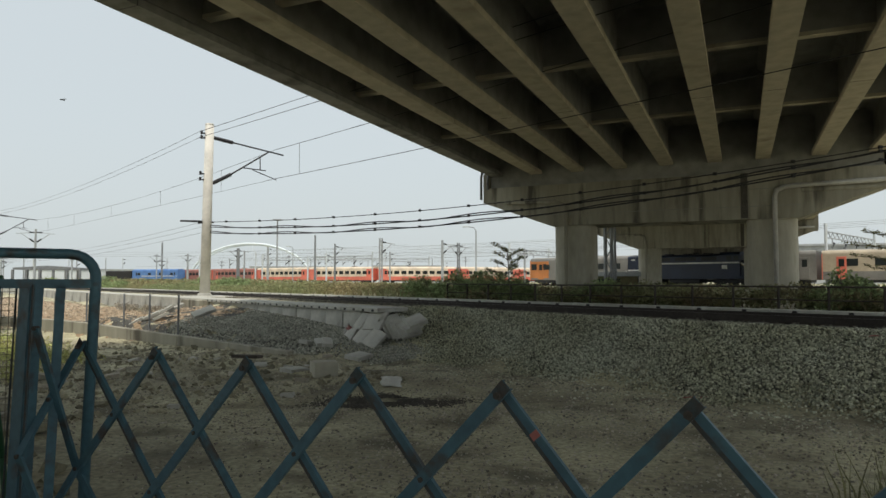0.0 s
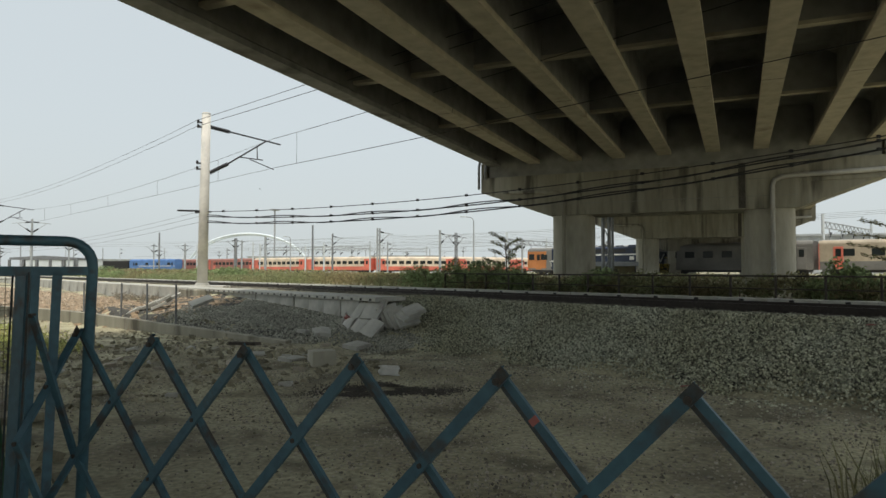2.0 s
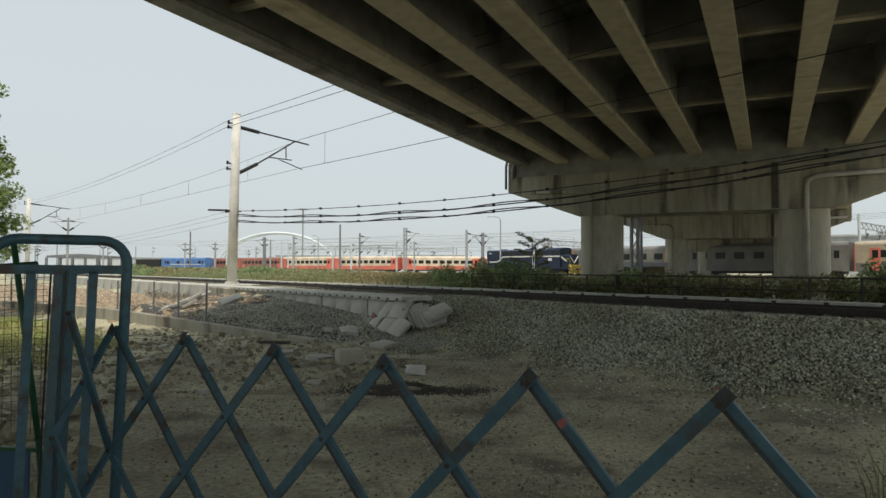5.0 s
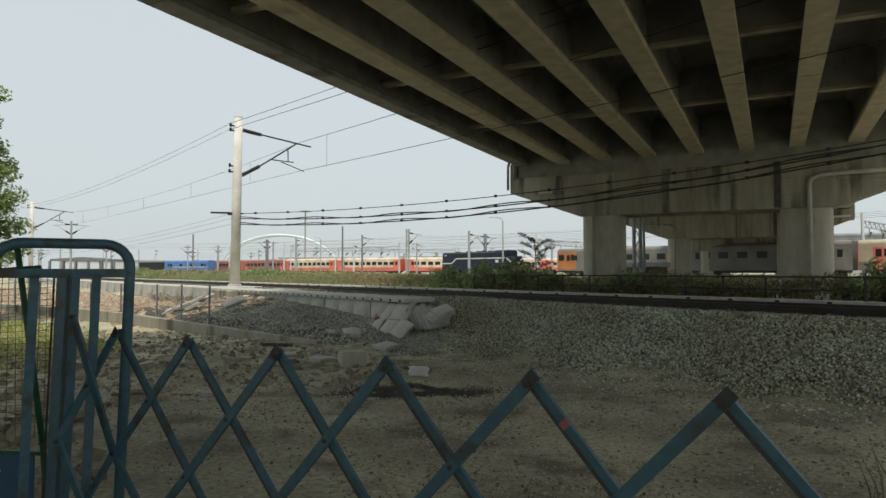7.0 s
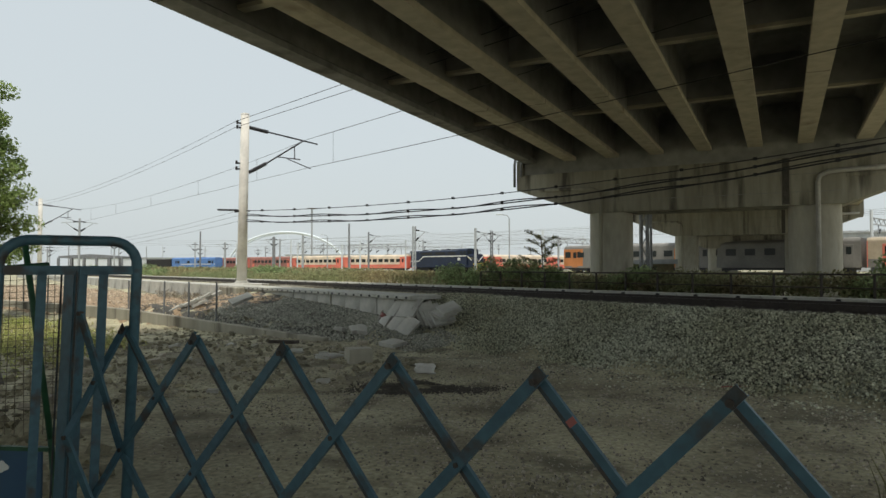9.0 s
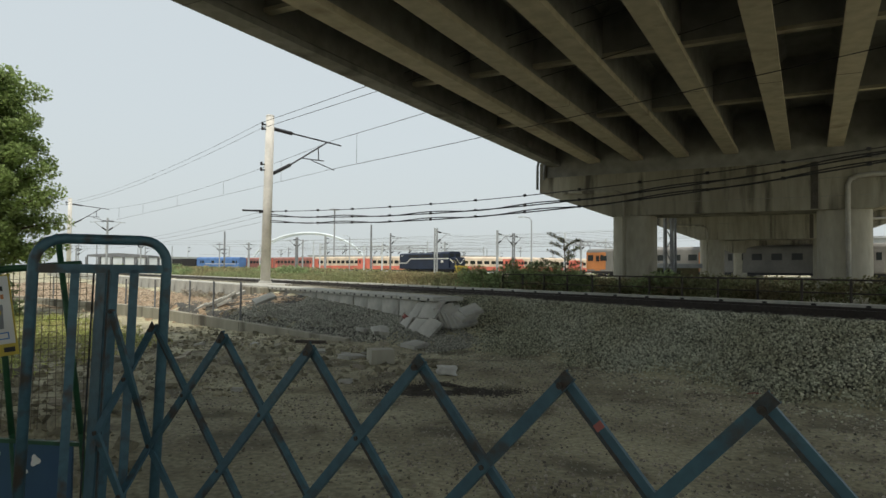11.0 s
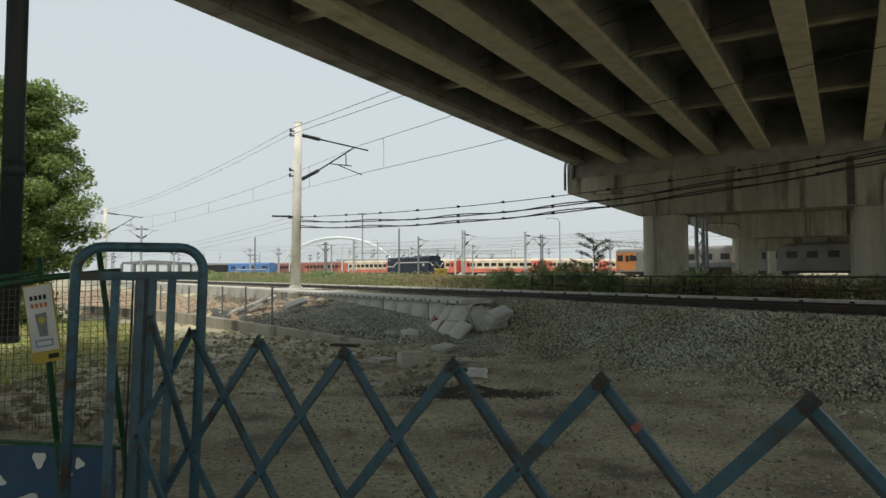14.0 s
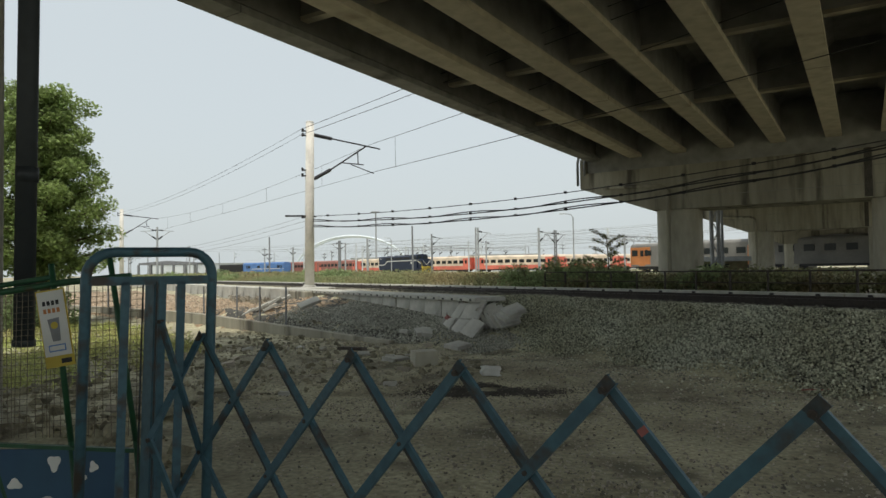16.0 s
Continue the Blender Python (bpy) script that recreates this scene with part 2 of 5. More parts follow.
def wall_u(v):
    """Where the low retaining wall runs beside the track."""
    return 7.04 - (v - 13.5) * 0.34


def height(x, y):
    """The ground: dirt yard, the track's bank, the rail yard beyond."""
    u, v = to_track(x, y)
    near = 0.9 * min(1.0, max(0.0, (u - 8.7) / 1.8))
    w = min(wall_u(v), 7.2)
    low = min(0.42, 0.06 + max(0.0, v - 13.5) * 0.05)
    high = min(0.88, 0.52 + 0.045 * max(0.0, v - 13)) if v < 22.4 else 0.42
    if u < w + 0.1:
        far = 0.0
    elif u < 8.75:
        far = (low - 0.04 + (high - low) * (u - w) / (8.75 - w)) * min(1.0, (u - w - 0.1) / 0.7)
    else:
        far = min(0.95, high + (u - 8.75) * 0.8)
    k = min(1.0, max(0.0, (v - 10.8) / 2.2))
    h = near + (far - near) * k
    n = noise.noise((x * 0.35, y * 0.35, 0)) * 0.05 + noise.noise((x * 1.3, y * 1.3, 3)) * 0.025
    if u > 10.5:
        n *= 0.2
    r = math.hypot(x, y)
    if v > 12 and wall_u(v) - 1.3 < u < 9:
        n *= 0.3
    if u < min(7.0, wall_u(v) - 1.3) and v > 7.5:          # heaped rubble and earth
        n += max(0.0, noise.noise((x * 0.9, y * 0.9, 8))) * 0.16
    return h + n * max(0.0, min(1.0, (70 - r) / 20))


def build_ground():
    rings = [0, 2, 3.5, 4.5, 5.5] + [6 + 0.25 * i for i in range(84)] + [27.5, 29, 32, 36, 42, 50, 65, 90, 140, 250, 500, 1200, 3500]
    vs, fs, seg = [(0, 0, 0)], [], 300
    for r in rings[1:]:
        for k in range(seg):
            a = k * 2 * math.pi / seg
            x, y = r * math.sin(a), r * math.cos(a)
            vs.append((x, y, height(x, y)))
    for k in range(seg):
        fs.append((0, 1 + (k + 1) % seg, 1 + k))
    for i in range(len(rings) - 2):
        o = 1 + i * seg
        for k in range(seg):
            fs.append((o + k, o + (k + 1) % seg, o + seg + (k + 1) % seg, o + seg + k))
    me = bpy.data.meshes.new("ground")
    me.from_pydata(vs, [], [f[::-1] for f in fs])
    me.materials.append(DIRT)
    me.polygons.foreach_set("use_smooth", [True] * len(me.polygons))
    if me.polygons[0].normal.z < 0:
        me.flip_normals()
    tagged(new("ground", me), "bare brown dirt ground with grit and dark damp patches", "ground", "", "structure")


build_ground()
rng = np.random.default_rng(7)
CUBE = np.array([(-1, -1, -1), (1, -1, -1), (1, 1, -1), (-1, 1, -1), (-1, -1, 1), (1, -1, 1), (1, 1, 1), (-1, 1, 1)], float)
CUBE_F = np.array([(0, 3, 2, 1), (4, 5, 6, 7), (0, 1, 5, 4), (1, 2, 6, 5), (2, 3, 7, 6), (3, 0, 4, 7)])


def turns(n):
    """n random rotations."""
    q = rng.normal(size=(n, 4))
    q /= np.linalg.norm(q, axis=1)[:, None]
    w, x, y, z = q.T
    return np.stack([np.stack([1 - 2 * (y * y + z * z), 2 * (x * y - w * z), 2 * (x * z + w * y)], -1),
                     np.stack([2 * (x * y + w * z), 1 - 2 * (x * x + z * z), 2 * (y * z - w * x)], -1),
                     np.stack([2 * (x * z - w * y), 2 * (y * z + w * x), 1 - 2 * (x * x + y * y)], -1)], -2)


def mesh_of(name, vs, fs, mat, parent=None, label="", category="", kind="stuff", group=""):
    me = bpy.data.meshes.new(name)
    me.from_pydata(vs.reshape(-1, 3).tolist(), [], fs.tolist())
    me.materials.append(mat)
    ob = new(name, me)
    ob.parent = parent
    return tagged(ob, label, category, group, kind)


def stones(name, places, sizes, mat, label, category="gravel"):
    n = len(places)
    v = CUBE[None] * (0.55 + 0.45 * rng.random((n, 8, 1))) * np.array([1.0, 0.8, 0.62])
    v = np.einsum("nij,nkj->nki", turns(n), v) * (np.asarray(sizes) * 0.5)[:, None, None] + np.asarray(places)[:, None]
    f = CUBE_F[None] + 8 * np.arange(n)[:, None, None]
    return mesh_of(name, v, f.reshape(-1, 4), mat, None, label, category)


def on_bank(n, u0, u1, v0, v1, keep=None, lift=0.0):
    """n places on the ground in a stretch of the track's frame."""
    c, s = math.cos(radians(40.3)), math.sin(radians(40.3))
    out = []
    for a, b in zip(rng.uniform(u0, u1, n), rng.uniform(v0, v1, n)):
        if keep is None or keep(a, b):
            x, y = a * c - b * s, a * s + b * c
            out.append((x, y, height(x, y) + lift))
    return np.array(out)


p = on_bank(92000, 8.5, 11.0, -1.0, 13.2, lambda u, v: u > 8.6 + 0.18 * math.sin(v * 2.3) + 0.1 * math.sin(v * 5.1) + 0.5 * rng.random())
p[:, 2] += 0.005 + 0.045 * rng.random(len(p))
stones("ballast_bank", p, 0.018 + 0.03 * rng.random(len(p)) ** 1.3, BALLAST, "loose grey crushed stone ballast bank", "ballast")
p = on_bank(12000, 6.4, 9.1, -1.0, 13.0, lambda u, v: rng.random() < ((u - 6.3) / 2.8) ** 2.6)
stones("spilled_ballast", p, 0.014 + 0.035 * rng.random(len(p)) ** 1.6, BALLAST, "grey stones spilled at the foot of the bank", "ballast")
p = on_bank(30000, 3.0, 8.75, 13.0, 23.5, lambda u, v: u > wall_u(v) + 0.1 and u < 8.7 and v < 19.0 + 0.5 * math.sin(u * 3))
p[:, 2] += 0.02
stones("dark_ballast", p, rng.uniform(0.035, 0.065, len(p)), DARK_STONE, "dark grey ballast behind the low wall", "ballast")
p = on_bank(9000, 7.5, 8.9, 11.0, 14.6, lambda u, v: rng.random() < (u - 7.4) / 1.0)
p[:, 2] += 0.012
stones("slumped_ballast", p, rng.uniform(0.02, 0.05, len(p)), DARK_STONE, "grey ballast slumped round the broken kerb", "ballast")
p = on_bank(9000, 10.9, 13.7, -3, 45, None, 0.02)
stones("track_bed", p, rng.uniform(0.05, 0.09, len(p)), SLEEPER, "dark oily ballast between the rails", "ballast")
p = on_bank(16000, -6.0, 8.75, 18.7, 60, lambda u, v: u > wall_u(v) + 0.1)
stones("tan_gravel", p, rng.uniform(0.05, 0.12, len(p)), TAN, "sunlit tan gravel on the earth slope", "gravel")
p = np.concatenate([on_bank(20000, 1.5, 8.8, 1.0, 16.0), on_bank(17000, 3.0, 8.9, -4.0, 8.0, lambda u, v: noise.noise((u * 0.7, v * 0.7, 9)) > -0.12)])
stones("grit", p, rng.uniform(0.008, 0.026, len(p)) * rng.choice([1, 1, 1, 1.6], len(p)), GRIT, "small grit scattered on the dirt", "grit")
p = on_bank(2200, 1.0, 6.8, 8.5, 19.0)
stones("rubble_bits", p, 0.03 + 0.14 * rng.random(len(p)) ** 3, CLOD, "broken concrete and stone rubble on the dirt", "rubble")
p = on_bank(500, -1.2, 1.2, 5.6, 12.0)
stones("rubble_heap", p, 0.04 + 0.2 * rng.random(len(p)) ** 2, CLOD, "heap of broken concrete beyond the mesh fence", "rubble")


def bank_layer(name, u0, u1, v0, v1, label, keep, step=0.25, mat=GAP_SHADE):
    """A thin layer that follows the bank under its stones: painted gap shade, or earth."""
    c, s = math.cos(radians(40.3)), math.sin(radians(40.3))
    nu, nv = int((u1 - u0) / step), int((v1 - v0) / step)
    vs, fs = [], []
    for i in range(nu + 1):
        for j in range(nv + 1):
            u, v = u0 + i * step, v0 + j * step
            x, y = u * c - v * s, u * s + v * c
            vs.append((x, y, height(x, y) + 0.006))
    for i in range(nu):
        for j in range(nv):
            if keep(u0 + (i + 0.5) * step, v0 + (j + 0.5) * step):
                a = i * (nv + 1) + j
                fs.append((a, a + nv + 1, a + nv + 2, a + 1))
    mesh_of(name, np.array(vs), np.array(fs), mat, None, label, "gravel")


# the first two sheets darken the gaps between stones, the third is earth
bank_layer("bank_gap_shade", 8.6, 13.7, -2.0, 13.0, "dark sheet painting the shade in gaps between ballast stones", lambda u, v: u > 9.05 + 0.25 * math.sin(v * 2.3))
bank_layer("slope_gap_shade", 3.0, 8.75, 13.0, 23.5, "dark sheet painting the shade in gaps between ballast stones", lambda u, v: u > wall_u(v) + 0.25 and u < 8.7)
bank_layer("earth_slope", -6.0, 8.75, 19.0, 60.0, "sunlit brown earth slope below the kerb wall", lambda u, v: u > wall_u(v) + 0.25 and u < 8.6, 0.4, SOIL)
g = rng.normal(size=(9000, 2)) * (0.4, 0.13)
p = np.array([(-0.75 + a - 0.3 * b, 9.05 + b + 0.12 * a + 0.08 * math.sin(a * 6), 0.0) for a, b in g])
p[:, 2] = [height(x, y) + 0.004 for x, y, _ in p]
stones("ash_bits", p, rng.uniform(0.008, 0.03, len(p)), ASH, "black burnt ash and charcoal on the dirt", "ash")
p = on_bank(14000, 0.5, 8.7, 1.0, 14.0, lambda u, v: noise.noise((u * 0.8, v * 0.8, 5)) + 0.5 * noise.noise((u * 2.5, v * 2.5, 1)) > 0.12, -0.004)
stones("dirt_clods", p, 0.01 + 0.04 * rng.random(len(p)) ** 3, CLOD, "small brown clods of dry earth", "earth")
# ---- road bridge ----
PIERS = (32.0, 61.7, 91.5, 121.0)
SLOPE = -0.010


def soffit(y):
    return 7.0 + SLOPE * (y - 32)


def build_bridge():
    root = thing("road_bridge", BRIDGE, "concrete girder road bridge on hammerhead piers over the tracks", "bridge")
    xs = [-11.35, -9.27, -7.19, -5.12, -3.03, -0.95, 1.0, 3.15, 5.25]
    y0, y1 = -24.0, 150.0

    def sheared(bm):
        for v in bm.verts:
            v.co.z += SLOPE * (v.co.y - 32)
        return bm
    for x in xs:
        bm = BM()
        prism(bm, [(x + a, z) for a, z in ((-0.3, 7.0), (0.3, 7.0), (0.3, 7.17), (0.1, 7.3), (-0.1, 7.3), (-0.3, 7.17))], y0, y1)
        beam = part("girder", sheared(bm), EDGE if x < -11 else GIRDER, root, "darker grey edge beam" if x < -11 else "beige concrete beam under the deck")
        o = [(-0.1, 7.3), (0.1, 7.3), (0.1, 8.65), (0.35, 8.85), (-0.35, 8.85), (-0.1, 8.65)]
        # the web takes the darker concrete, which paints in the shade above the flange
        part("girder_web", sheared(prism(BM(), [(x + a, z) for a, z in o], y0, y1)), DECK, beam, "beam web with its shade put into the colour")
        for y in (-2.0, 9.5, 21.0):        # casting joints across the beam
            part("casting_joint", sheared(box(BM(), (x - 0.302, y - 0.012, 6.996), (x + 0.302, y + 0.012, 7.16))), DARK, beam)
    # slab colour is darkened to stand in for the shade under the bridge
    part("deck", sheared(box(BM(), (-12.4, y0, 8.85), (6.5, y1, 9.1))), DECK, root, "concrete deck slab in a tone darkened for shade")
    for side, x in ((-1, -12.4), (1, 6.5)):
        bm = prism(BM(), [(x, 8.7), (x + side * 0.3, 8.7), (x + side * 0.3, 10.1), (x + side * 0.08, 10.1), (x, 9.15)], y0, y1)
        part("parapet", sheared(bm), EDGE, root, "concrete bridge parapet")
    for y in (-15.2, -8.5, -1.8, 4.9, 11.6, 18.3, 25.0, 38.4, 45.1, 51.8, 58.5):
        for a, b in zip(xs, xs[1:]):
            # cross beam painted shade-dark, with a lighter strip as its lit lower edge
            part("diaphragm", sheared(box(BM(), (a + 0.1, y - 0.11, 7.6), (b - 0.1, y + 0.11, 8.85))), DECK, root, "cross beam in a tone darkened for shade")
            part("diaphragm_lit_edge", sheared(box(BM(), (a + 0.1, y - 0.13, 7.5), (b - 0.1, y + 0.13, 7.6))), GIRDER, root)
    for k, y in enumerate(PIERS):
        s = soffit(y)
        bm = BM()
        t, deep = (s - 0.6, 2.05) if k == 0 else (s - 0.06, 2.12)
        prism(bm, [(-12.05, t - 0.75), (-8.5, t - deep), (2.4, t - deep), (5.9, t - 0.75), (5.9, t), (-12.05, t)], y, y + 2.2)
        for e in (-12.05, 5.6):
            box(bm, (e, y, t), (e + 0.3, y + 2.2, t + 0.75))
        cap = part("pier_cap", bm, CONCRETE, root, "weathered concrete hammerhead pier cap")
        if k < 2:
            # near-black strip on the face paints the shade of a gap in the cap
            part("dark_gap_strip", box(BM(), (0.08, y - 0.006, t - deep + 0.04), (0.36, y + 0.05, t - 0.02)), ASH, cap, "dark strip painted for the shaded gap in the cap")
            for z in (t - 0.74, t - 1.5):
                part("shutter_line", box(BM(), (-9.0 if z < t - 1 else -12.0, y - 0.004, z), (2.4, y + 0.02, z + 0.018)), DECK, cap)
            part("ledge", box(BM(), (2.45, y - 0.06, t - 0.95), (5.85, y + 0.1, t - 0.78), 0.02), CONCRETE, cap, "concrete ledge on the cap")
        for a, b in ((-8.46, -6.5), (0.3, 2.36)):
            bm = BM()
            o = []
            for i in range(24):
                w = i * 2 * math.pi / 24
                c, d = math.cos(w), math.sin(w)
                o.append(((a + b) / 2 + (b - a) / 2 * math.copysign(abs(c) ** 0.55, c), y + 1.1 + 0.95 * math.copysign(abs(d) ** 0.55, d)))
            lo = [bm.verts.new((px, py, -0.3)) for px, py in o]
            hi = [bm.verts.new((px, py, t - deep)) for px, py in o]
            for i in range(24):
                bm.faces.new((lo[i], lo[(i + 1) % 24], hi[(i + 1) % 24], hi[i]))
            part("column", bm, COLUMN, root, "round-cornered concrete pier column", True)
        if y < 62:
            bm = tube(BM(), [(1.42, y - 0.12, -0.2), (1.42, y - 0.12, t - 1.1), (1.5, y - 0.12, t - 0.85), (1.8, y - 0.12, t - 0.72), (2.2, y - 0.12, t - 0.68), (5.6, y - 0.12, t - 0.6)], 0.1, 10)
            part("drain_pipe", bm, PVC, root, "white drain pipe fixed to the pier", True)
            bm = tube(BM(), [(-7.72, y - 0.12, -0.2), (-7.72, y - 0.12, t - 1.3), (-7.8, y - 0.12, t - 1.05), (-8.1, y - 0.12, t - 0.9), (-10.8, y - 0.12, t - 0.8)], 0.09, 10)
            part("drain_pipe", bm, CONCRETE, root, "grey drain pipe fixed to the pier", True)
        # dark-coloured wall paints the shadowed band above the cap and hides the bearings
        part("end_diaphragm", box(BM(), (-11.7, y + 0.16, t), (5.5, y + 0.5, s + 1.8)), DECK, root, "end wall between the girders, darkened for shade")
        part("end_pipe", tube(BM(), [(-12.1, y - 0.2, t - 0.6), (-12.1, y - 0.2, t + 0.55), (-12.0, y - 0.2, t + 1.0)], 0.07), STEEL, root, "", True)
        part("end_pipe", tube(BM(), [(-11.75, y - 0.2, t - 0.1), (-11.75, y - 0.2, t + 0.5), (-11.6, y - 0.2, t + 0.8)], 0.07), STEEL, root, "", True)
        for x in xs:
            part("bearing_block", box(BM(), (x - 0.33, y + 0.52, t), (x + 0.33, y + 1.05, s - 0.01)), CONCRETE, root)


build_bridge()




# ---- near track and its bank ----
def build_track():
    root = thing("railway_track", TRACK, "single railway track with dark rusty rails on a ballast bank", "railway track", kind="structure")
    for x in (11.6, 12.7):
        bm = BM()
        prism(bm, [(x - 0.065, 0.92), (x + 0.065, 0.92), (x + 0.03, 0.96), (x + 0.035, 1.06), (x - 0.035, 1.06), (x - 0.03, 0.96)], -40, 160)
        part("rail", bm, RAIL, root, "rusty steel rail")
    first = None
    for i in range(90):
        m = pose(12.15, -6 + 0.62 * i, 0.88)
        if first is None:
            first = part("sleeper", box(BM(), (-1.0, -0.11, -0.1), (1.0, 0.11, 0.06), 0.015), SLEEPER, root)
            first.matrix_basis = m
        else:
            piece("sleeper", first, root, m)
    kerb = thing("trough_kerb", TRACK, "pale concrete cable trough kerb along the track", "kerb", kind="structure")
    seg = lid = None
    for i in range(110):
        m = pose(13.95, -8 + 1.0 * i, 1.01, 0, 0, 0.3 * math.sin(i * 1.7))
        if seg is None:
            seg = part("kerb_block", box(BM(), (-0.2, 0.01, -0.3), (0.2, 0.99, 0.06), 0.012), PALE, kerb)
            lid = part("bracket", box(BM(), (-0.24, 0.46, 0.0), (-0.202, 0.54, 0.045)), BLACK, kerb)
            seg.matrix_basis = lid.matrix_basis = m
        else:
            piece("kerb_block", seg, kerb, m)
            if i < 60:
                piece("bracket", lid, kerb, m)
    shelf = thing("precast_kerb", TRACK, "pale precast concrete kerb with panels and drain holes", "kerb", kind="structure")
    slab = panel = hole = None
    for i in range(14):
        y = 12.4 + 0.8 * i
        m = pose(8.7 + 0.012 * math.sin(i * 2.1), y, 1.0, 0, 0.4 * math.sin(i * 1.3), 0.5 * math.sin(i))
        if slab is None:
            slab = part("kerb_slab", box(BM(), (-0.12, 0.005, -0.07), (0.75, 0.795, 0.03), 0.012), PALE, shelf)
            panel = part("kerb_panel", box(BM(), (-0.04, 0.012, -0.56), (0.05, 0.788, -0.075), 0.01), PALE, shelf)
            hole = part("drain_hole", box(BM(), (-0.127, 0.16, -0.055), (-0.118, 0.24, -0.005)), BLACK, shelf)
            slab.matrix_basis = hole.matrix_basis = m
            panel.matrix_basis = pose(9.0, y + 0.02, 0.94, 0, -4, 8)
        else:
            piece("kerb_slab", slab, shelf, m)
            piece("drain_hole", hole, shelf, m)
            piece("kerb_panel", panel, shelf, m)
        piece("drain_hole", hole, shelf, m @ pose(0, 0.4, 0))
    far_slab = None
    for i in range(40):
        m = pose(8.75, 23.6 + 2.0 * i, 1.0)
        if far_slab is None:
            far_slab = part("kerb_wall", box(BM(), (-0.15, 0.01, -0.6), (0.6, 1.98, 0.03), 0.02), PALE, shelf, "pale kerb wall beyond the pole")
            far_slab.matrix_basis = m
        else:
            piece("kerb_wall", far_slab, shelf, m)
    base = thing("pole_foundation", TRACK, "weathered concrete foundation block under the pole", "foundation", kind="structure")
    part("block", box(BM(), (8.3, 22.6, 0.0), (10.9, 24.4, 0.99), 0.03), CONCRETE, base)
    part("plinth", box(BM(), (9.9, 26.9, 0.6), (11.3, 28.9, 1.01), 0.03), PALE, base)


build_track()


def build_low_wall():
    a, b = Vector((-3.39, 14.88, 0)), Vector((-24.0, 28.2, 0))
    d = (b - a).normalized()
    turn = math.degrees(math.atan2(d.y, d.x))
    n = int((b - a).length / 2.0)
    root = thing("low_wall", pose(a.x, a.y, 0, 0, 0, turn), "low grey concrete retaining wall with slim steel posts", "wall", kind="structure")
    for i in range(n):
        h, h2 = min(0.46, 0.08 + 0.085 * i), min(0.46, 0.08 + 0.085 * (i + 1))
        bm = box(BM(), (2.0 * i, -0.09, -0.2), (2.0 * i + 1.985, 0.09, h), 0.012)
        for v in bm.verts:
            if v.co.z > 0 and v.co.x > 2.0 * i + 1:
                v.co.z += h2 - h
        part("wall_section", bm, CONCRETE, root)
    for i, x in enumerate((4.25, 5.5, 6.7, 8.6, 10.4, 12.2, 13.9, 15.8, 17.8, 20.0)):
        part("post", tube(BM(), [(x, -0.14, -0.1), (x + 0.02 * math.sin(i * 3), -0.14, 1.28)], 0.026, 8), STEEL, root, "slim galvanised fence post")


build_low_wall()


def broken_panel(x, y, z, rx, ry, rz, l=0.8, w=0.5, t=0.085):
    bm = box(BM(), (-l / 2, -w / 2, -t / 2), (l / 2, w / 2, t / 2), 0.006)
    for v in bm.verts:
        v.co.x += 0.025 * noise.noise(v.co * 3 + Vector((x * 7, y, z)))
        v.co.y += 0.025 * noise.noise(v.co * 3 + Vector((x, y * 5, 9)))
    ob = part("broken_panel", bm, PALE, None, "broken pale concrete kerb panel lying on the bank")
    ob.matrix_basis = pose(x, y, z, rx, ry, rz)
    return tagged(ob, "", "concrete slab", "collapsed kerb panels")


c40 = pose(0, 0, 0, 0, 0, 40.3)
for u, v, z, rx, ry, rz, l, w in (
        # slabs on edge beside it and the flat ones on top
        (8.84, 12.2, 0.62, 60, -16, -8, 0.5, 0.52), (8.9, 12.06, 0.6, 54, -14, -12, 0.5, 0.5), (8.94, 11.92, 0.58, 48, -14, -14, 0.5, 0.48), (8.98, 11.76, 0.58, 40, -12, -16, 0.48, 0.46),
        (9.02, 11.58, 0.76, 16, -20, -20, 0.42, 0.5), (8.92, 11.62, 0.66, 14, -18, -14, 0.4, 0.46),
        # pieces at the foot
        (7.82, 13.3, 0.13, 6, -10, 62, 0.58, 0.24), (7.74, 13.5, 0.11, -6, -8, 70, 0.5, 0.2), (7.6, 13.85, 0.1, 8, 6, 30, 0.3, 0.24), (7.66, 11.75, 0.06, 4, -6, 12, 0.42, 0.44), (8.42, 13.5, 0.42, 4, -40, 38, 0.46, 0.06)):
    ob = broken_panel(0, 0, 0, 0, 0, 0, l, w)
    q = c40 @ Vector((u, v, 0))
    ob.matrix_basis = c40 @ pose(u, v, max(z, height(q.x, q.y) + 0.05), rx, ry, rz)
# the sheet that slid down under the overhanging slab, cracked into flat pieces
sheet = c40 @ pose(8.46, 12.72, 0.56, 0, -56, 4)
for x, y, dz, rx, ry, rz, l, w in ((0.22, -0.22, 0.0, 1, 2, 3, 0.5, 0.62), (0.2, 0.3, -0.03, -4, 4, -6, 0.44, 0.36), (-0.24, -0.52, 0.01, 7, 8, -14, 0.46, 0.46), (-0.25, -0.05, 0.02, 1, 10, -3, 0.46, 0.44), (-0.22, 0.42, 0.01, -6, 12, 10, 0.42, 0.44)):
    ob = broken_panel(0, 0, 0, 0, 0, 0, l, w, 0.06)
    ob.matrix_basis = sheet @ pose(x, y, dz, rx, ry, rz)
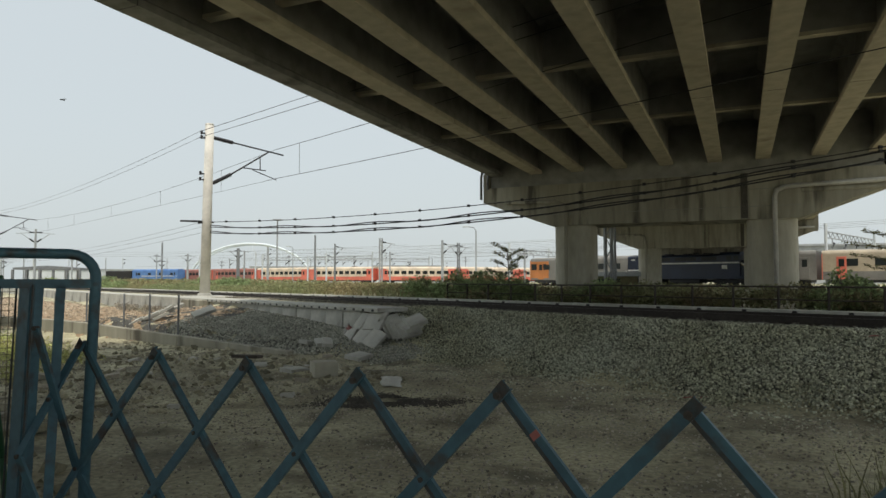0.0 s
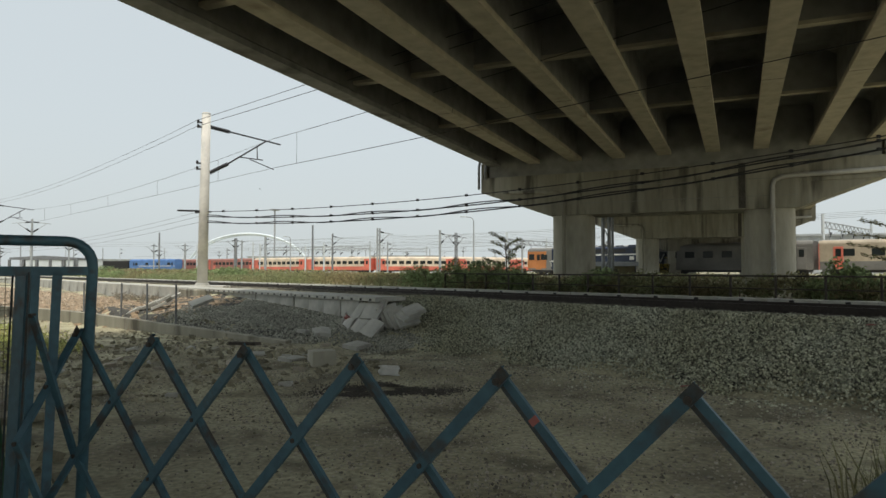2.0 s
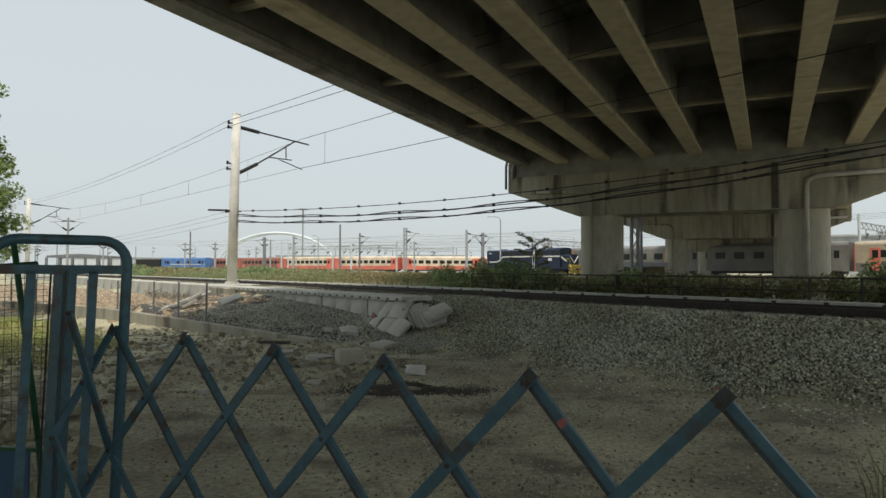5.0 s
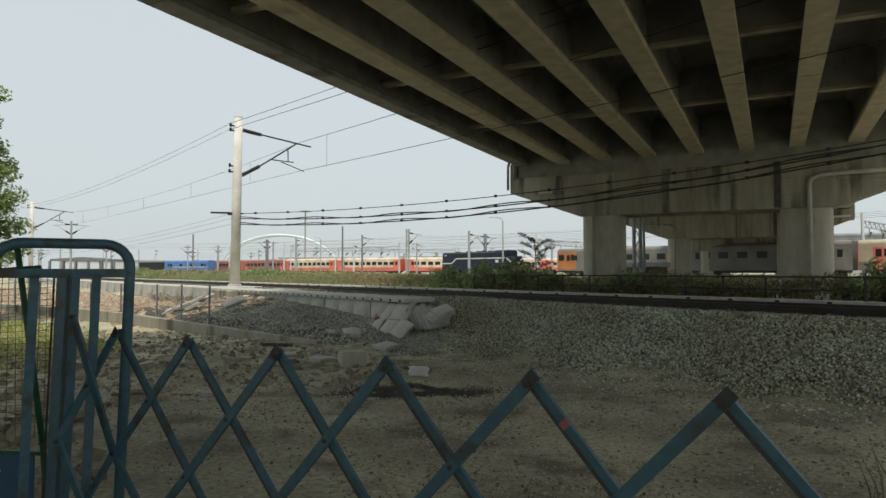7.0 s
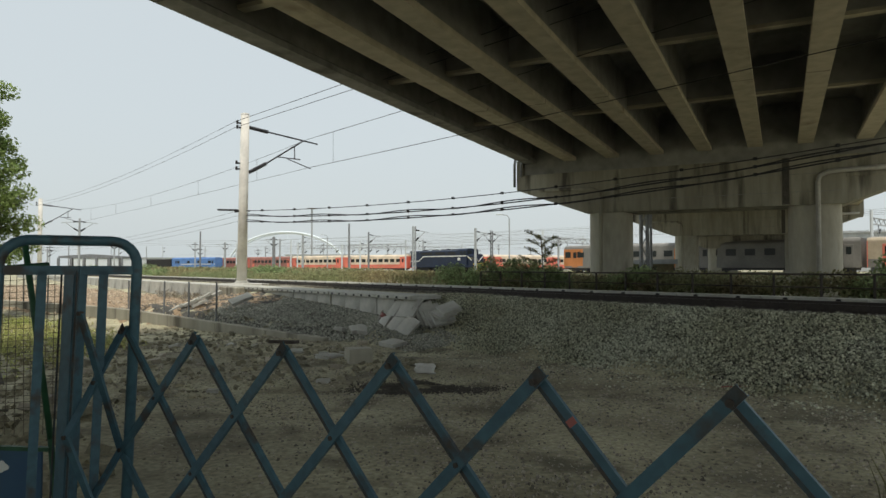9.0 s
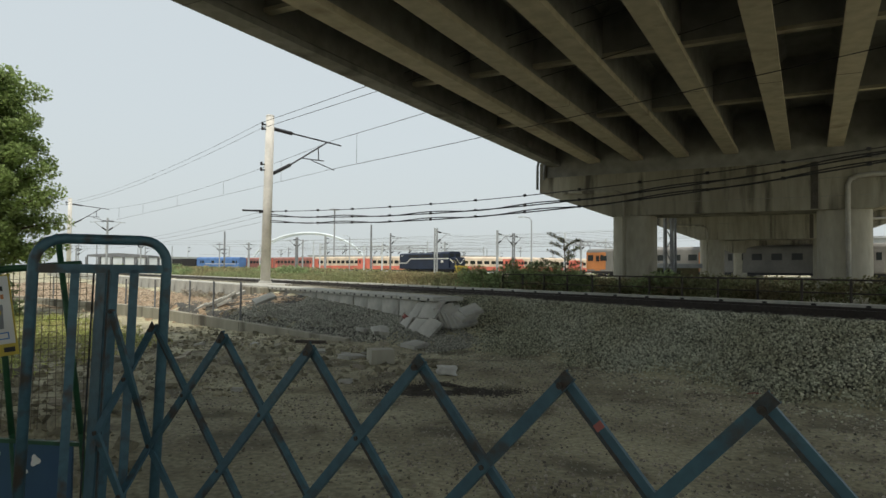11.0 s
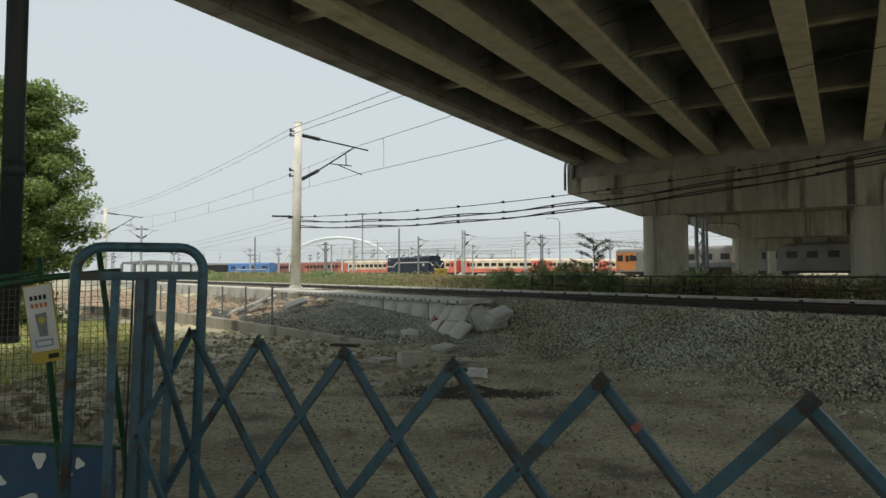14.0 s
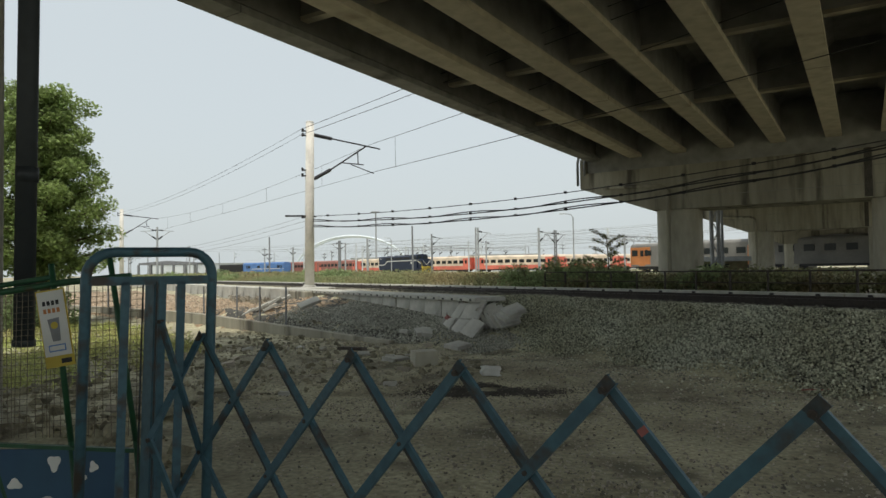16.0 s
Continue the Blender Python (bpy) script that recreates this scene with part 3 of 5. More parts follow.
for k, (x, y, z, rx, ry, rz, l, w) in enumerate(((-8.2, 19.5, 0.76, 0, -30, 26, 0.6, 0.2), (-7.95, 19.75, 0.84, 4, -27, 32, 0.5, 0.16), (-8.5, 19.3, 0.62, 8, -26, 14, 0.55, 0.2), (-8.15, 19.2, 0.62, -8, -24, 40, 0.45, 0.2), (-8.8, 19.1, 0.48, 4, -30, 22, 0.4, 0.18), (-8.45, 19.65, 0.66, -10, -32, 8, 0.42, 0.16), (-9.0, 19.4, 0.44, 8, -20, 48, 0.34, 0.2), (-6.7, 18.6, 0.78, 16, -20, 34, 0.62, 0.4))):
    ob = broken_panel(0, 0, 0, 0, 0, 0, l, w)
    ob.matrix_basis = pose(x, y, z, rx, ry, rz)
    tagged(ob, "pale concrete beam piece lying on the gravel slope")


def lump(name, m, size, mat, label, category, seed=0, rough=0.18):
    """A worn, uneven block."""
    bm = BM()
    bmesh.ops.create_cube(bm, size=1)
    bmesh.ops.subdivide_edges(bm, edges=bm.edges[:], cuts=3, use_grid_fill=True)
    for v in bm.verts:
        q = v.co.normalized() * 0.62
        v.co = v.co.lerp(q, 0.12) + noise.noise_vector(v.co * 2.3 + Vector((seed, 0, 0))) * rough * 0.4
        v.co = Vector((v.co.x * size[0], v.co.y * size[1], v.co.z * size[2]))
    ob = part(name, bm, mat, None, label, rough > 0.3)
    ob.matrix_basis = m
    return tagged(ob, "", category)


ob = lump("red_rag", c40 @ pose(8.5, 13.36, 0.5, 20, 30, 0), (0.2, 0.16, 0.1), PINK, "crumpled red rag under the broken kerb", "rag", 5, 0.5)
lump("concrete_block", pose(-2.05, 11.5, 0.1, 0, 0, 25), (0.42, 0.36, 0.34), COLUMN, "beige cracked concrete block on the dirt", "concrete block", 3, 0.08)
lump("plastic_bag", pose(-0.82, 10.45, 0.08, 0, 0, 20), (0.27, 0.18, 0.13), WHITE, "crumpled white plastic bag on the dirt", "plastic bag", 11, 0.6)
lump("flat_stone", pose(-2.6, 11.75, 0.06, 4, 3, 60), (0.5, 0.3, 0.12), PALE, "flat grey stone beside the block", "stone", 21, 0.2)
for k in range(26):
    x, y = rng.uniform(-7.5, -1.8), rng.uniform(8.5, 14.5)
    s = rng.uniform(0.1, 0.26)
    lump("rubble_chunk", pose(x, y, height(x, y) + s * 0.12, rng.uniform(-14, 14), rng.uniform(-14, 14), rng.uniform(0, 180)), (s, s * 0.7, s * 0.42), (PALE, GRIT, CONCRETE)[k % 3], "broken lump of grey concrete on the dirt", "rubble", k * 3.1, 0.25)["group"] = "rubble chunks"
for x, y, rz in ((3.5, 9.25, 10), (5.95, 9.1, 25)):
    pts = [(0.11 * i - 0.2, 0.03 * math.sin(i * 2.0), 0.012 * math.sin(i * 3)) for i in range(5)]
    ob = part("warning_tape", tube(BM(), pts, 0.009, 5), PINK, None, "faded red strip of warning tape on the stones")
    ob.matrix_basis = pose(x, y, height(x, y) + 0.05, 0, 0, rz)
    tagged(ob, "", "tape", "tape strips")
for k in range(14):          # the heap beyond the mesh fence
    u, v = rng.uniform(-1.3, 1.6), rng.uniform(7.4, 12.0)
    q = TRACK @ Vector((u, v, 0))
    ob = broken_panel(0, 0, 0, 0, 0, 0, rng.uniform(0.25, 0.5), rng.uniform(0.18, 0.32), 0.08)
    ob.matrix_basis = pose(q.x, q.y, height(q.x, q.y) + 0.04, rng.uniform(-25, 25), rng.uniform(-25, 25), rng.uniform(0, 180))
    # most slabs take the clod colour, every third one the grit colour
    ob.data.materials[0] = CLOD if k % 3 else GRIT
    tagged(ob, "broken earth-coloured concrete slab on the rubble heap", "", "rubble slabs")


# ---- overhead line of the near track ----
def build_pole(m, label, feeder=True):
    root = thing("catenary_pole", m, label, "pole", "catenary poles of the near track")
    part("mast", tube(BM(), [(0, 0, -0.3), (0, 0, 7.35)], 0.215, 20, 0.18), WHITE_POLE, root, "white round concrete mast", True)
    part("cap", tube(BM(), [(0, 0, 7.35), (0, 0, 7.4)], 0.19, 20, 0.16), WHITE_POLE, root)
    part("base_collar", tube(BM(), [(0, 0, -0.02), (0, 0, 0.12)], 0.33, 20, 0.26), PALE, root, "mortar collar")
    part("arm", tube(BM(), [(1.0, 0, 6.74), (3.47, 0, 6.5)], 0.035), DARK, root, "dark steel cantilever arm")
    part("strut", tube(BM(), [(0.95, 0, 5.29), (2.76, 0, 6.56)], 0.035), DARK, root, "dark steel strut")
    part("drop_bar", tube(BM(), [(2.33, 0, 6.3), (2.35, 0, 5.67)], 0.025), DARK, root)
    part("registration_arm", tube(BM(), [(1.48, 0, 5.68), (2.62, 0, 5.68)], 0.025), DARK, root)
    part("steady_arm", tube(BM(), [(1.99, 0, 5.64), (3.16, 0, 5.31)], 0.022), DARK, root)
    for name, a, b in (("insulator", (0.18, 0, 6.82), (1.05, 0, 6.73)), ("insulator", (0.2, 0, 4.84), (1.0, 0, 5.32))):
        bm = BM()
        pa, pb = Vector(a), Vector(b)
        tube(bm, [pa, pb], 0.05)
        for k in range(11):
            q = pa.lerp(pb, (k + 0.5) / 11)
            w = (pb - pa).normalized() * 0.02
            tube(bm, [q - w, q + w], 0.085, 10)
        part(name, bm, DARK, root, "dark ribbed insulator")
    for z in (6.95, 6.75, 5.2, 4.95, 3.1):
        part("bracket", box(BM(), (-0.34, -0.03, z - 0.03), (0.0, 0.03, z + 0.03)), DARK, root)
        part("knob", tube(BM(), [(-0.34, 0, z - 0.05), (-0.34, 0, z + 0.1)], 0.05, 8), BLACK, root)
    if feeder:
        part("cross_bracket", box(BM(), (-0.6, -0.03, 3.13), (0.3, 0.03, 3.19)), DARK, root)
        part("feeder_insulator", tube(BM(), [(-0.4, 0.1, 3.16), (-0.9, 0.6, 3.18)], 0.04, 8), BLACK, root)
    return root


build_pole(pose(-10.12, 28.2, 1.0, 0, 0.75, 40.3), "white concrete catenary pole with a cantilever arm beside the track")
build_pole(pose(-41.95, 61.76, 1.0, 0, 0, 40.3), "distant white catenary pole with a cantilever arm", False)


def wire(name, a, b, sag, r, label, n=14, group="overhead wires", mat=CABLE):
    a, b = Vector(a), Vector(b)
    pts = [a.lerp(b, i / n) + Vector((0, 0, -4 * sag * (i / n) * (1 - i / n))) for i in range(n + 1)]
    ob = part(name, tube(BM(), pts, r, 5), mat, None, label)
    return tagged(ob, "", "wire", group)


# each wire runs from the second pole past the first and on under the deck
P1, P2 = Vector((-10.12, 28.2, 0)), Vector((-41.95, 61.76, 0))
for z, off, run in ((8.0, -0.33, Vector((0.713, -0.701, 0))), (7.75, -0.33, Vector((0.722, -0.692, 0)))):
    o = Vector((0.763, 0.647, 0)) * off
    a, b = P1 + o + Vector((0, 0, z)), P2 + o + Vector((0, 0, z))
    wire("earth_wire", a, b, 0.55, 0.008, "thin dark earth wire")
    wire("earth_wire", a, a + run * 44, 0.1, 0.011, "thin dark earth wire passing under the bridge")
for name, z1, z2, off, sag, run in (("messenger_wire", 7.66, 7.5, 3.15, 0.6, Vector((0.664, -0.747, 0))), ("contact_wire", 6.32, 6.2, 3.15, 0.05, Vector((0.68, -0.733, 0)))):
    o = Vector((0.763, 0.647, 0)) * off
    a, b = P1 + o + Vector((0, 0, z1)), P2 + o + Vector((0, 0, z2))
    wire(name, a, b, sag, 0.009, "thin dark overhead line wire")
    wire(name, a, a + run * 44, 0.15, 0.012, "thin dark overhead line wire passing under the bridge")
for i, f in enumerate((0.12, 0.3, 0.5, 0.7, 0.88)):
    q = (P1.lerp(P2, f)) + Vector((0.763, 0.647, 0)) * 3.15
    sg = 4 * 0.6 * f * (1 - f)
    wire("dropper", q + Vector((0, 0, 7.66 - 0.16 * f - sg)), q + Vector((0, 0, 6.32 - 0.12 * f - 0.2 * f * (1 - f))), 0, 0.008, "thin dark dropper wire", 1)
q = P1 + Vector((0.763, 0.647, 0)) * 3.15 + Vector((0.67, -0.742, 0)) * 2.2
wire("dropper", q + Vector((0, 0, 7.63)), q + Vector((0, 0, 6.29)), 0, 0.008, "thin dark dropper wire", 1)
# the feeder cables: twisted bundles with clamps, sagging to the far right
for k, (z0, fall, rise, r) in enumerate(((4.11, -1.286, 3.35, 0.026), (3.9, -2.14, 4.78, 0.04), (3.65, -1.994, 4.65, 0.04))):
    a, b = Vector((-9.75, 27.72, 0)), Vector((19.0, 11.1, 0))
    root = thing("feeder_cable", pose(0, 0, 0), "black twisted feeder cable bundle with clamps", "cable", "feeder cables")
    n = 60
    pts = [a.lerp(b, 0.85 * i / n) + Vector((0, 0, z0 + fall * 0.85 * i / n + rise * (0.85 * i / n) ** 2)) for i in range(n + 1)]
    part("strand", tube(BM(), pts, r * 0.55, 6), CABLE, root)
    if k:
        part("strand", tube(BM(), [p + Vector((0, 0.02, r * 1.1 * math.cos(i * 0.7) + 0.03)) for i, p in enumerate(pts)], r * 0.5, 6), CABLE, root)
    first = None
    for i in range(2, n, 4):
        if first is None:
            first = part("clamp", box(BM(), (-0.05, -0.035, -0.03), (0.05, 0.035, 0.05), 0.012), BLACK, root)
            first.matrix_basis = Matrix.Translation(pts[i])
        else:
            piece("clamp", first, root, Matrix.Translation(pts[i]))
    wire("feeder_wire", a + Vector((-0.6, 0.6, z0 + 0.05)), Vector((-43.0, 63.6, 4.0 - 0.2 * k)), 0.5, 0.006, "thin dark feeder wire", group="feeder wires")


# ---- folding gate ----
def channel(bm, a, b, normal, w=0.039, d=0.016, t=0.003):
    """A slat of channel section from a to b, its web towards normal."""
    a, b, nrm = Vector(a), Vector(b), Vector(normal)
    y = (b - a).normalized()
    x = y.cross(nrm).normalized()
    o = [(-w / 2, 0), (w / 2, 0), (w / 2, -d), (w / 2 - t, -d), (w / 2 - t, -t), (-w / 2 + t, -t), (-w / 2 + t, -d), (-w / 2, -d)]
    r = [[bm.verts.new(p + x * i + nrm * j) for i, j in o] for p in (a, b)]
    fs = [bm.faces.new((r[0][k], r[0][(k + 1) % 8], r[1][(k + 1) % 8], r[1][k])) for k in range(8)]
    fs += [bm.faces.new(r[0][::-1]), bm.faces.new(r[1])]
    bmesh.ops.recalc_face_normals(bm, faces=fs)
    return bm


def build_gate():
    a, d = Vector((0.649, 1.757, 0)), Vector((-0.8325, 0.554, 0))
    nrm = Vector((-0.554, -0.8325, 0))          # towards the camera
    root = thing("folding_gate", pose(0, 0, 0), "blue painted steel folding lattice gate with rusty rivets", "gate")
    ss = [-0.56, 0, 0.563, 1.146, 1.738, 2.362, 3.0, 3.64]
    zs = [1.307, 1.307, 1.303, 1.301, 1.302, 1.306, 1.317, 1.317]
    st = 0.306
    wear = (0.8, 1.0, 0.9, 0.3, 0.6, 0.35, 0.3, 0.3)

    def at(s, z, out):
        return a + d * s + Vector((0, 0, z)) + nrm * out
    for i, s in enumerate(ss):
        for sg in (-1, 1):
            j = i + sg
            run = abs(ss[j] - s) if 0 <= j < len(ss) else 0.56
            rows = 3
            if i == len(ss) - 1 or (i == len(ss) - 2 and sg > 0):
                continue
            if i == len(ss) - 3 and sg > 0:
                rows = 2
            out = 0.02 if sg > 0 else -0.002
            e = 0.03 if sg > 0 else 0.012
            dx = run / 2 / st
            top, low = at(s - sg * e * dx, zs[i] + e, out), at(s + sg * rows * run / 2, zs[i] - rows * st, out)
            sl = part("slat", channel(BM(), top, low, nrm), BLUE, root)
            if sg < 0:
                y = (low - top).normalized()
                o = y.cross(nrm).normalized() * 0.0125
                o = -o if o.z > 0 else o
                part("worn_edge", bar(BM(), top + o + nrm * 0.001, low + o + nrm * 0.001, 0.012, 0.002, nrm), WORN, sl, "dark worn edge of the slat")
        if i == len(ss) - 1:
            continue
        p = at(s, zs[i] - 0.005, 0.028)
        part("rust_cap", bar(BM(), at(s + 0.01 * wear[i], zs[i] - 0.011 * wear[i], 0.0215), at(s - 0.027, zs[i] + 0.03, 0.0215), 0.003, 0.0395), WORN, root, "worn rusty slat end")
        part("rivet", tube(BM(), [p - nrm * 0.01, p + nrm * 0.006], 0.011, 10), RUST, root, "rusty rivet")
        if i + 2 < len(ss):
            for row in range(3):
                if row % 2 == 0:
                    q = at((s + ss[i + 1]) / 2, (zs[i] + zs[i + 1]) / 2 - st * (row + 1), 0.02)
                else:
                    q = at(s, zs[i] - st * (row + 1), 0.02)
                part("rivet", tube(BM(), [q - nrm * 0.02, q + nrm * 0.006], 0.009, 8), RUST, root, "rusty rivet")
    # the last half cell turns with the end frame and is pinned to its post
    peak, low = at(3.0, 1.317, 0.02), at(3.0, 0.7, 0.02)
    pin_hi, pin_lo, foot = Vector((-1.964, 3.2, 1.421)), Vector((-2.03, 3.2, 0.812)), Vector((-1.92, 3.24, 0.488))
    turned = Vector((-0.3, -0.954, 0))
    for p, q in ((peak + (peak - pin_lo) * 0.04, pin_lo), (pin_hi, low), (low, foot + (foot - low) * 0.3), (pin_lo, foot + (foot - pin_lo) * 0.4), (low, at(2.7, 0.4, 0.0))):
        part("slat", channel(BM(), p, q, turned), BLUE, root)
    for q in (pin_hi, pin_lo, (peak + pin_lo) / 2, low, foot):
        part("rivet", tube(BM(), [q - turned * 0.02, q + turned * 0.008], 0.011, 10), RUST, root, "rusty rivet")
    part("rust_plate", bar(BM(), at(1.66, 1.345, 0.0), at(1.82, 1.338, 0.0), 0.03, 0.012), RUST, root, "rusty plate on a slat end")
    part("red_mark", bar(BM(), at(0.455, 1.198, 0.004), at(0.44, 1.181, 0.004), 0.003, 0.03), PINK, root, "red paint mark")
    # the end frame: bent tube, cross rail, uprights and the broad post
    rt, lt = Vector((-1.805, 3.417, 0)), Vector((-2.313, 3.081, 0))
    f = (lt - rt)
    w = f.length
    f.normalize()

    def sag(p):
        """The end frame hangs out of plumb."""
        return p + f * (0.034 - 0.03 * p.z)
    pts = [rt + Vector((0, 0, 0.03)), rt + Vector((0, 0, 1.66))]
    c = 0.125
    for k in range(1, 7):
        g = k * math.pi / 12
        pts.append(rt + f * (c - c * math.cos(g)) + Vector((0, 0, 1.66 + c * math.sin(g))))
    for k in range(6, -1, -1):
        g = k * math.pi / 12
        pts.append(lt - f * (c - c * math.cos(g)) + Vector((0, 0, 1.66 + c * math.sin(g))))
    pts.append(lt + Vector((0, 0, 0.03)))
    part("tube_frame", tube(BM(), [sag(p) for p in pts], 0.026, 12), BLUE, root, "blue round-cornered tube frame", True)
    part("cross_rail", bar(BM(), sag(rt + Vector((0, 0, 1.635)) + f * 0.02), sag(lt + Vector((0, 0, 1.635)) - f * 0.02), 0.03, 0.045), BLUE, root)
    for g in (0.255, 0.7):
        q = rt + f * w * g
        part("upright", bar(BM(), sag(q + Vector((0, 0, 1.63))), sag(q + Vector((0, 0, 0.05))), 0.03, 0.042, f), BLUE, root)
    q = rt + f * w * 0.47 + Vector((-0.048, 0.033, 0))
    fx = Vector((-0.8325, 0.554, 0))
    for off, w2, d2 in ((0.0, 0.1, 0.0), (-0.065, 0.036, -0.012), (0.065, 0.036, -0.012)):
        bm = channel(BM(), sag(q + fx * off + nrm * d2 + Vector((0, 0, 0.02))), sag(q + fx * off + nrm * d2 + Vector((0, 0, 1.645))), nrm, w2, 0.04, 0.004)
        part("post_channel", bm, BLUE, root, "broad blue steel channel post")
    for off in (-0.084, 0.084):
        part("post_edge", bar(BM(), sag(q + fx * off + Vector((0, 0, 0.02))), sag(q + fx * off + Vector((0, 0, 1.63))), 0.006, 0.008, nrm), WORN, root, "dark worn post edge")
    for s in (sag(rt), sag(lt), sag(q)):
        part("wheel", tube(BM(), [s + nrm * 0.03 + Vector((0, 0, 0.045)), s - nrm * 0.03 + Vector((0, 0, 0.045))], 0.045, 14), BLACK, root, "small black castor wheel")


build_gate()


# ---- mesh barrier, notice and painted board beside the gate ----
def build_barrier():
    m = Matrix.Translation((-3.16, 3.5, 0)) @ pose(0, 0, 0, 0, 0, 8.0)
    root = thing("mesh_barrier", m, "green steel mesh barrier with a blue painted board", "barrier")
    w = 0.78
    part("top_tube", tube(BM(), [(-0.9, 0, 1.5), (0, 0, 1.575), (w * 0.5, 0, 1.63), (w, -0.02, 1.66)], 0.02, 8), GREEN, root, "dark green top tube", True)
    part("top_tube", tube(BM(), [(-0.9, -0.02, 1.53), (-0.1, -0.02, 1.6), (0.3, 0, 1.66)], 0.016, 8), GREEN, root, "", True)
    for x0, x1, z1 in ((0.3, 0.42, 1.74), (0.64, 0.8, 1.82), (-0.06, 0.16, 0.7)):
        part("post", tube(BM(), [(x0, 0, z1), (x1, 0, 0.7 if z1 > 1 else 0.02)], 0.017, 8), GREEN, root, "leaning bright green post", True)
        if z1 > 1:
            part("post", tube(BM(), [(x1, 0, 0.7), (x1 + 0.06, 0, 0.02)], 0.017, 8), GREEN, root, "", True)
    for x in (-0.9, -0.45):
        part("post", tube(BM(), [(x, 0, 1.52), (x, 0, 0.02)], 0.017, 8), GREEN, root, "", True)
    bm = BM()
    for i in range(52):
        x = -0.9 + 0.034 * i
        if x < 0.86:
            bar(bm, (x + 0.02 * math.sin(i), 0.02, 0.72), (x, 0.02, 1.5 + 0.09 * (x + 0.9)), 0.0028, 0.0028)
    for i in range(24):
        z = 0.74 + 0.034 * i
        bar(bm, (-0.9, 0.02, z - 0.02), (0.84, 0.02, z + 0.07), 0.0028, 0.0028)
    part("wire_mesh", bm, MESH_WIRE, root, "rusty wire mesh")
    part("board", box(BM(), (-0.9, -0.012, 0.03), (0.76, 0.006, 0.66), 0.003), BOARD, root, "blue board painted with white clouds")
    part("board_trim", bar(BM(), (-0.9, -0.012, 0.74), (0.8, -0.012, 0.645), 0.03, 0.022), GREEN, root, "green board edge")
    for i, (x, z, sx, sz) in enumerate(((0.33, 0.58, 0.035, 0.045), (0.48, 0.49, 0.035, 0.03), (0.56, 0.555, 0.025, 0.03), (0.1, 0.46, 0.04, 0.03), (0.28, 0.36, 0.06, 0.025), (-0.3, 0.5, 0.06, 0.04), (0.2, 0.33, 0.03, 0.03), (-0.05, 0.6, 0.05, 0.04))):
        bm = BM()
        n = 16
        vs = []
        for k in range(n):
            g = k * 2 * math.pi / n
            q = 1 + 0.25 * math.sin(3 * g + i)
            vs.append((x + sx * q * math.cos(g), z + sz * q * math.sin(g)))
        prism(bm, vs, -0.017, -0.0135)
        part("cloud", bm, WHITE, root, "white painted cloud")
    # the notice: white plastic sheet with a yellow border, wired to the mesh
    sm = m @ Matrix.Translation((0.355, -0.05, 1.37)) @ pose(0, 0, 0, 0, -9, 0)
    sign = thing("warning_notice", sm, "white and yellow warning notice wired to the mesh fence", "sign")
    part("sheet", box(BM(), (-0.085, -0.002, -0.23), (0.085, 0.002, 0.22)), YELLOW, sign, "yellow notice sheet")
    part("panel", box(BM(), (-0.077, -0.006, -0.165), (0.077, -0.0025, 0.212)), WHITE, sign, "white notice panel")
    for i in range(4):
        for j, z, mat in ((0, 0.13, BLACK), (1, 0.085, ORANGE)):
            part("text_bar", box(BM(), (-0.05 + 0.026 * i, -0.008, z), (-0.05 + 0.026 * i + 0.017, -0.0062, z + 0.026)), mat, sign)
    part("picture", prism(BM(), [(-0.034, 0.05), (0.034, 0.055), (0.026, -0.08), (-0.02, -0.08)], -0.008, -0.0062), STEEL, sign, "grey printed picture")
    part("picture_spot", tube(BM(), [(0.002, -0.0082, 0.012), (0.002, -0.0095, 0.012)], 0.021, 16), YELLOW, sign)
    part("label_frame", box(BM(), (-0.05, -0.008, -0.14), (0.05, -0.0062, -0.1)), COACH_BLUE, sign)
    part("label_field", box(BM(), (-0.043, -0.0095, -0.133), (0.043, -0.0082, -0.107)), WHITE, sign)
    part("text_bar", box(BM(), (0.01, -0.005, -0.212), (0.07, -0.0025, -0.185)), BLACK, sign)


build_barrier()


def build_near_pier():
    root = thing("near_pier", pose(-6.6, 5.75, 0, 0, 0, -24.15), "grey concrete bridge column with a dark drain pipe", "pier")
    bm = BM()
    o = [(math.copysign(abs(math.cos(k * math.pi / 12)) ** 0.55, math.cos(k * math.pi / 12)), math.copysign(abs(math.sin(k * math.pi / 12)) ** 0.55, math.sin(k * math.pi / 12))) for k in range(24)]
    lo = [bm.verts.new((x * 0.98, y * 0.95, -0.2)) for x, y in o]
    hi = [bm.verts.new((x * 0.98, y * 0.95, 7.2)) for x, y in o]
    for k in range(24):
        bm.faces.new((lo[k], lo[(k + 1) % 24], hi[(k + 1) % 24], hi[k]))
    part("column", bm, CONCRETE, root, "", True)
    pm = Matrix.Translation((-4.75, 5.57, 0))
    pipe = thing("drain_pipe", pm, "dark grey plastic drain pipe ending above the ground", "pipe")
    part("tube", tube(BM(), [(-0.045, 0.02, 1.02), (0.01, 0, 4.0), (0.04, 0, 7.3)], 0.09, 18), PIPE, pipe, "", True)
    for z in (2.55, 4.3, 1.08):
        part("socket", tube(BM(), [(0.0, 0, z), (0.0, 0, z + 0.14)] if z > 2 else [(-0.045, 0.02, z - 0.06), (-0.043, 0.02, z)], 0.098, 18), PIPE, pipe, "", True)


build_near_pier()


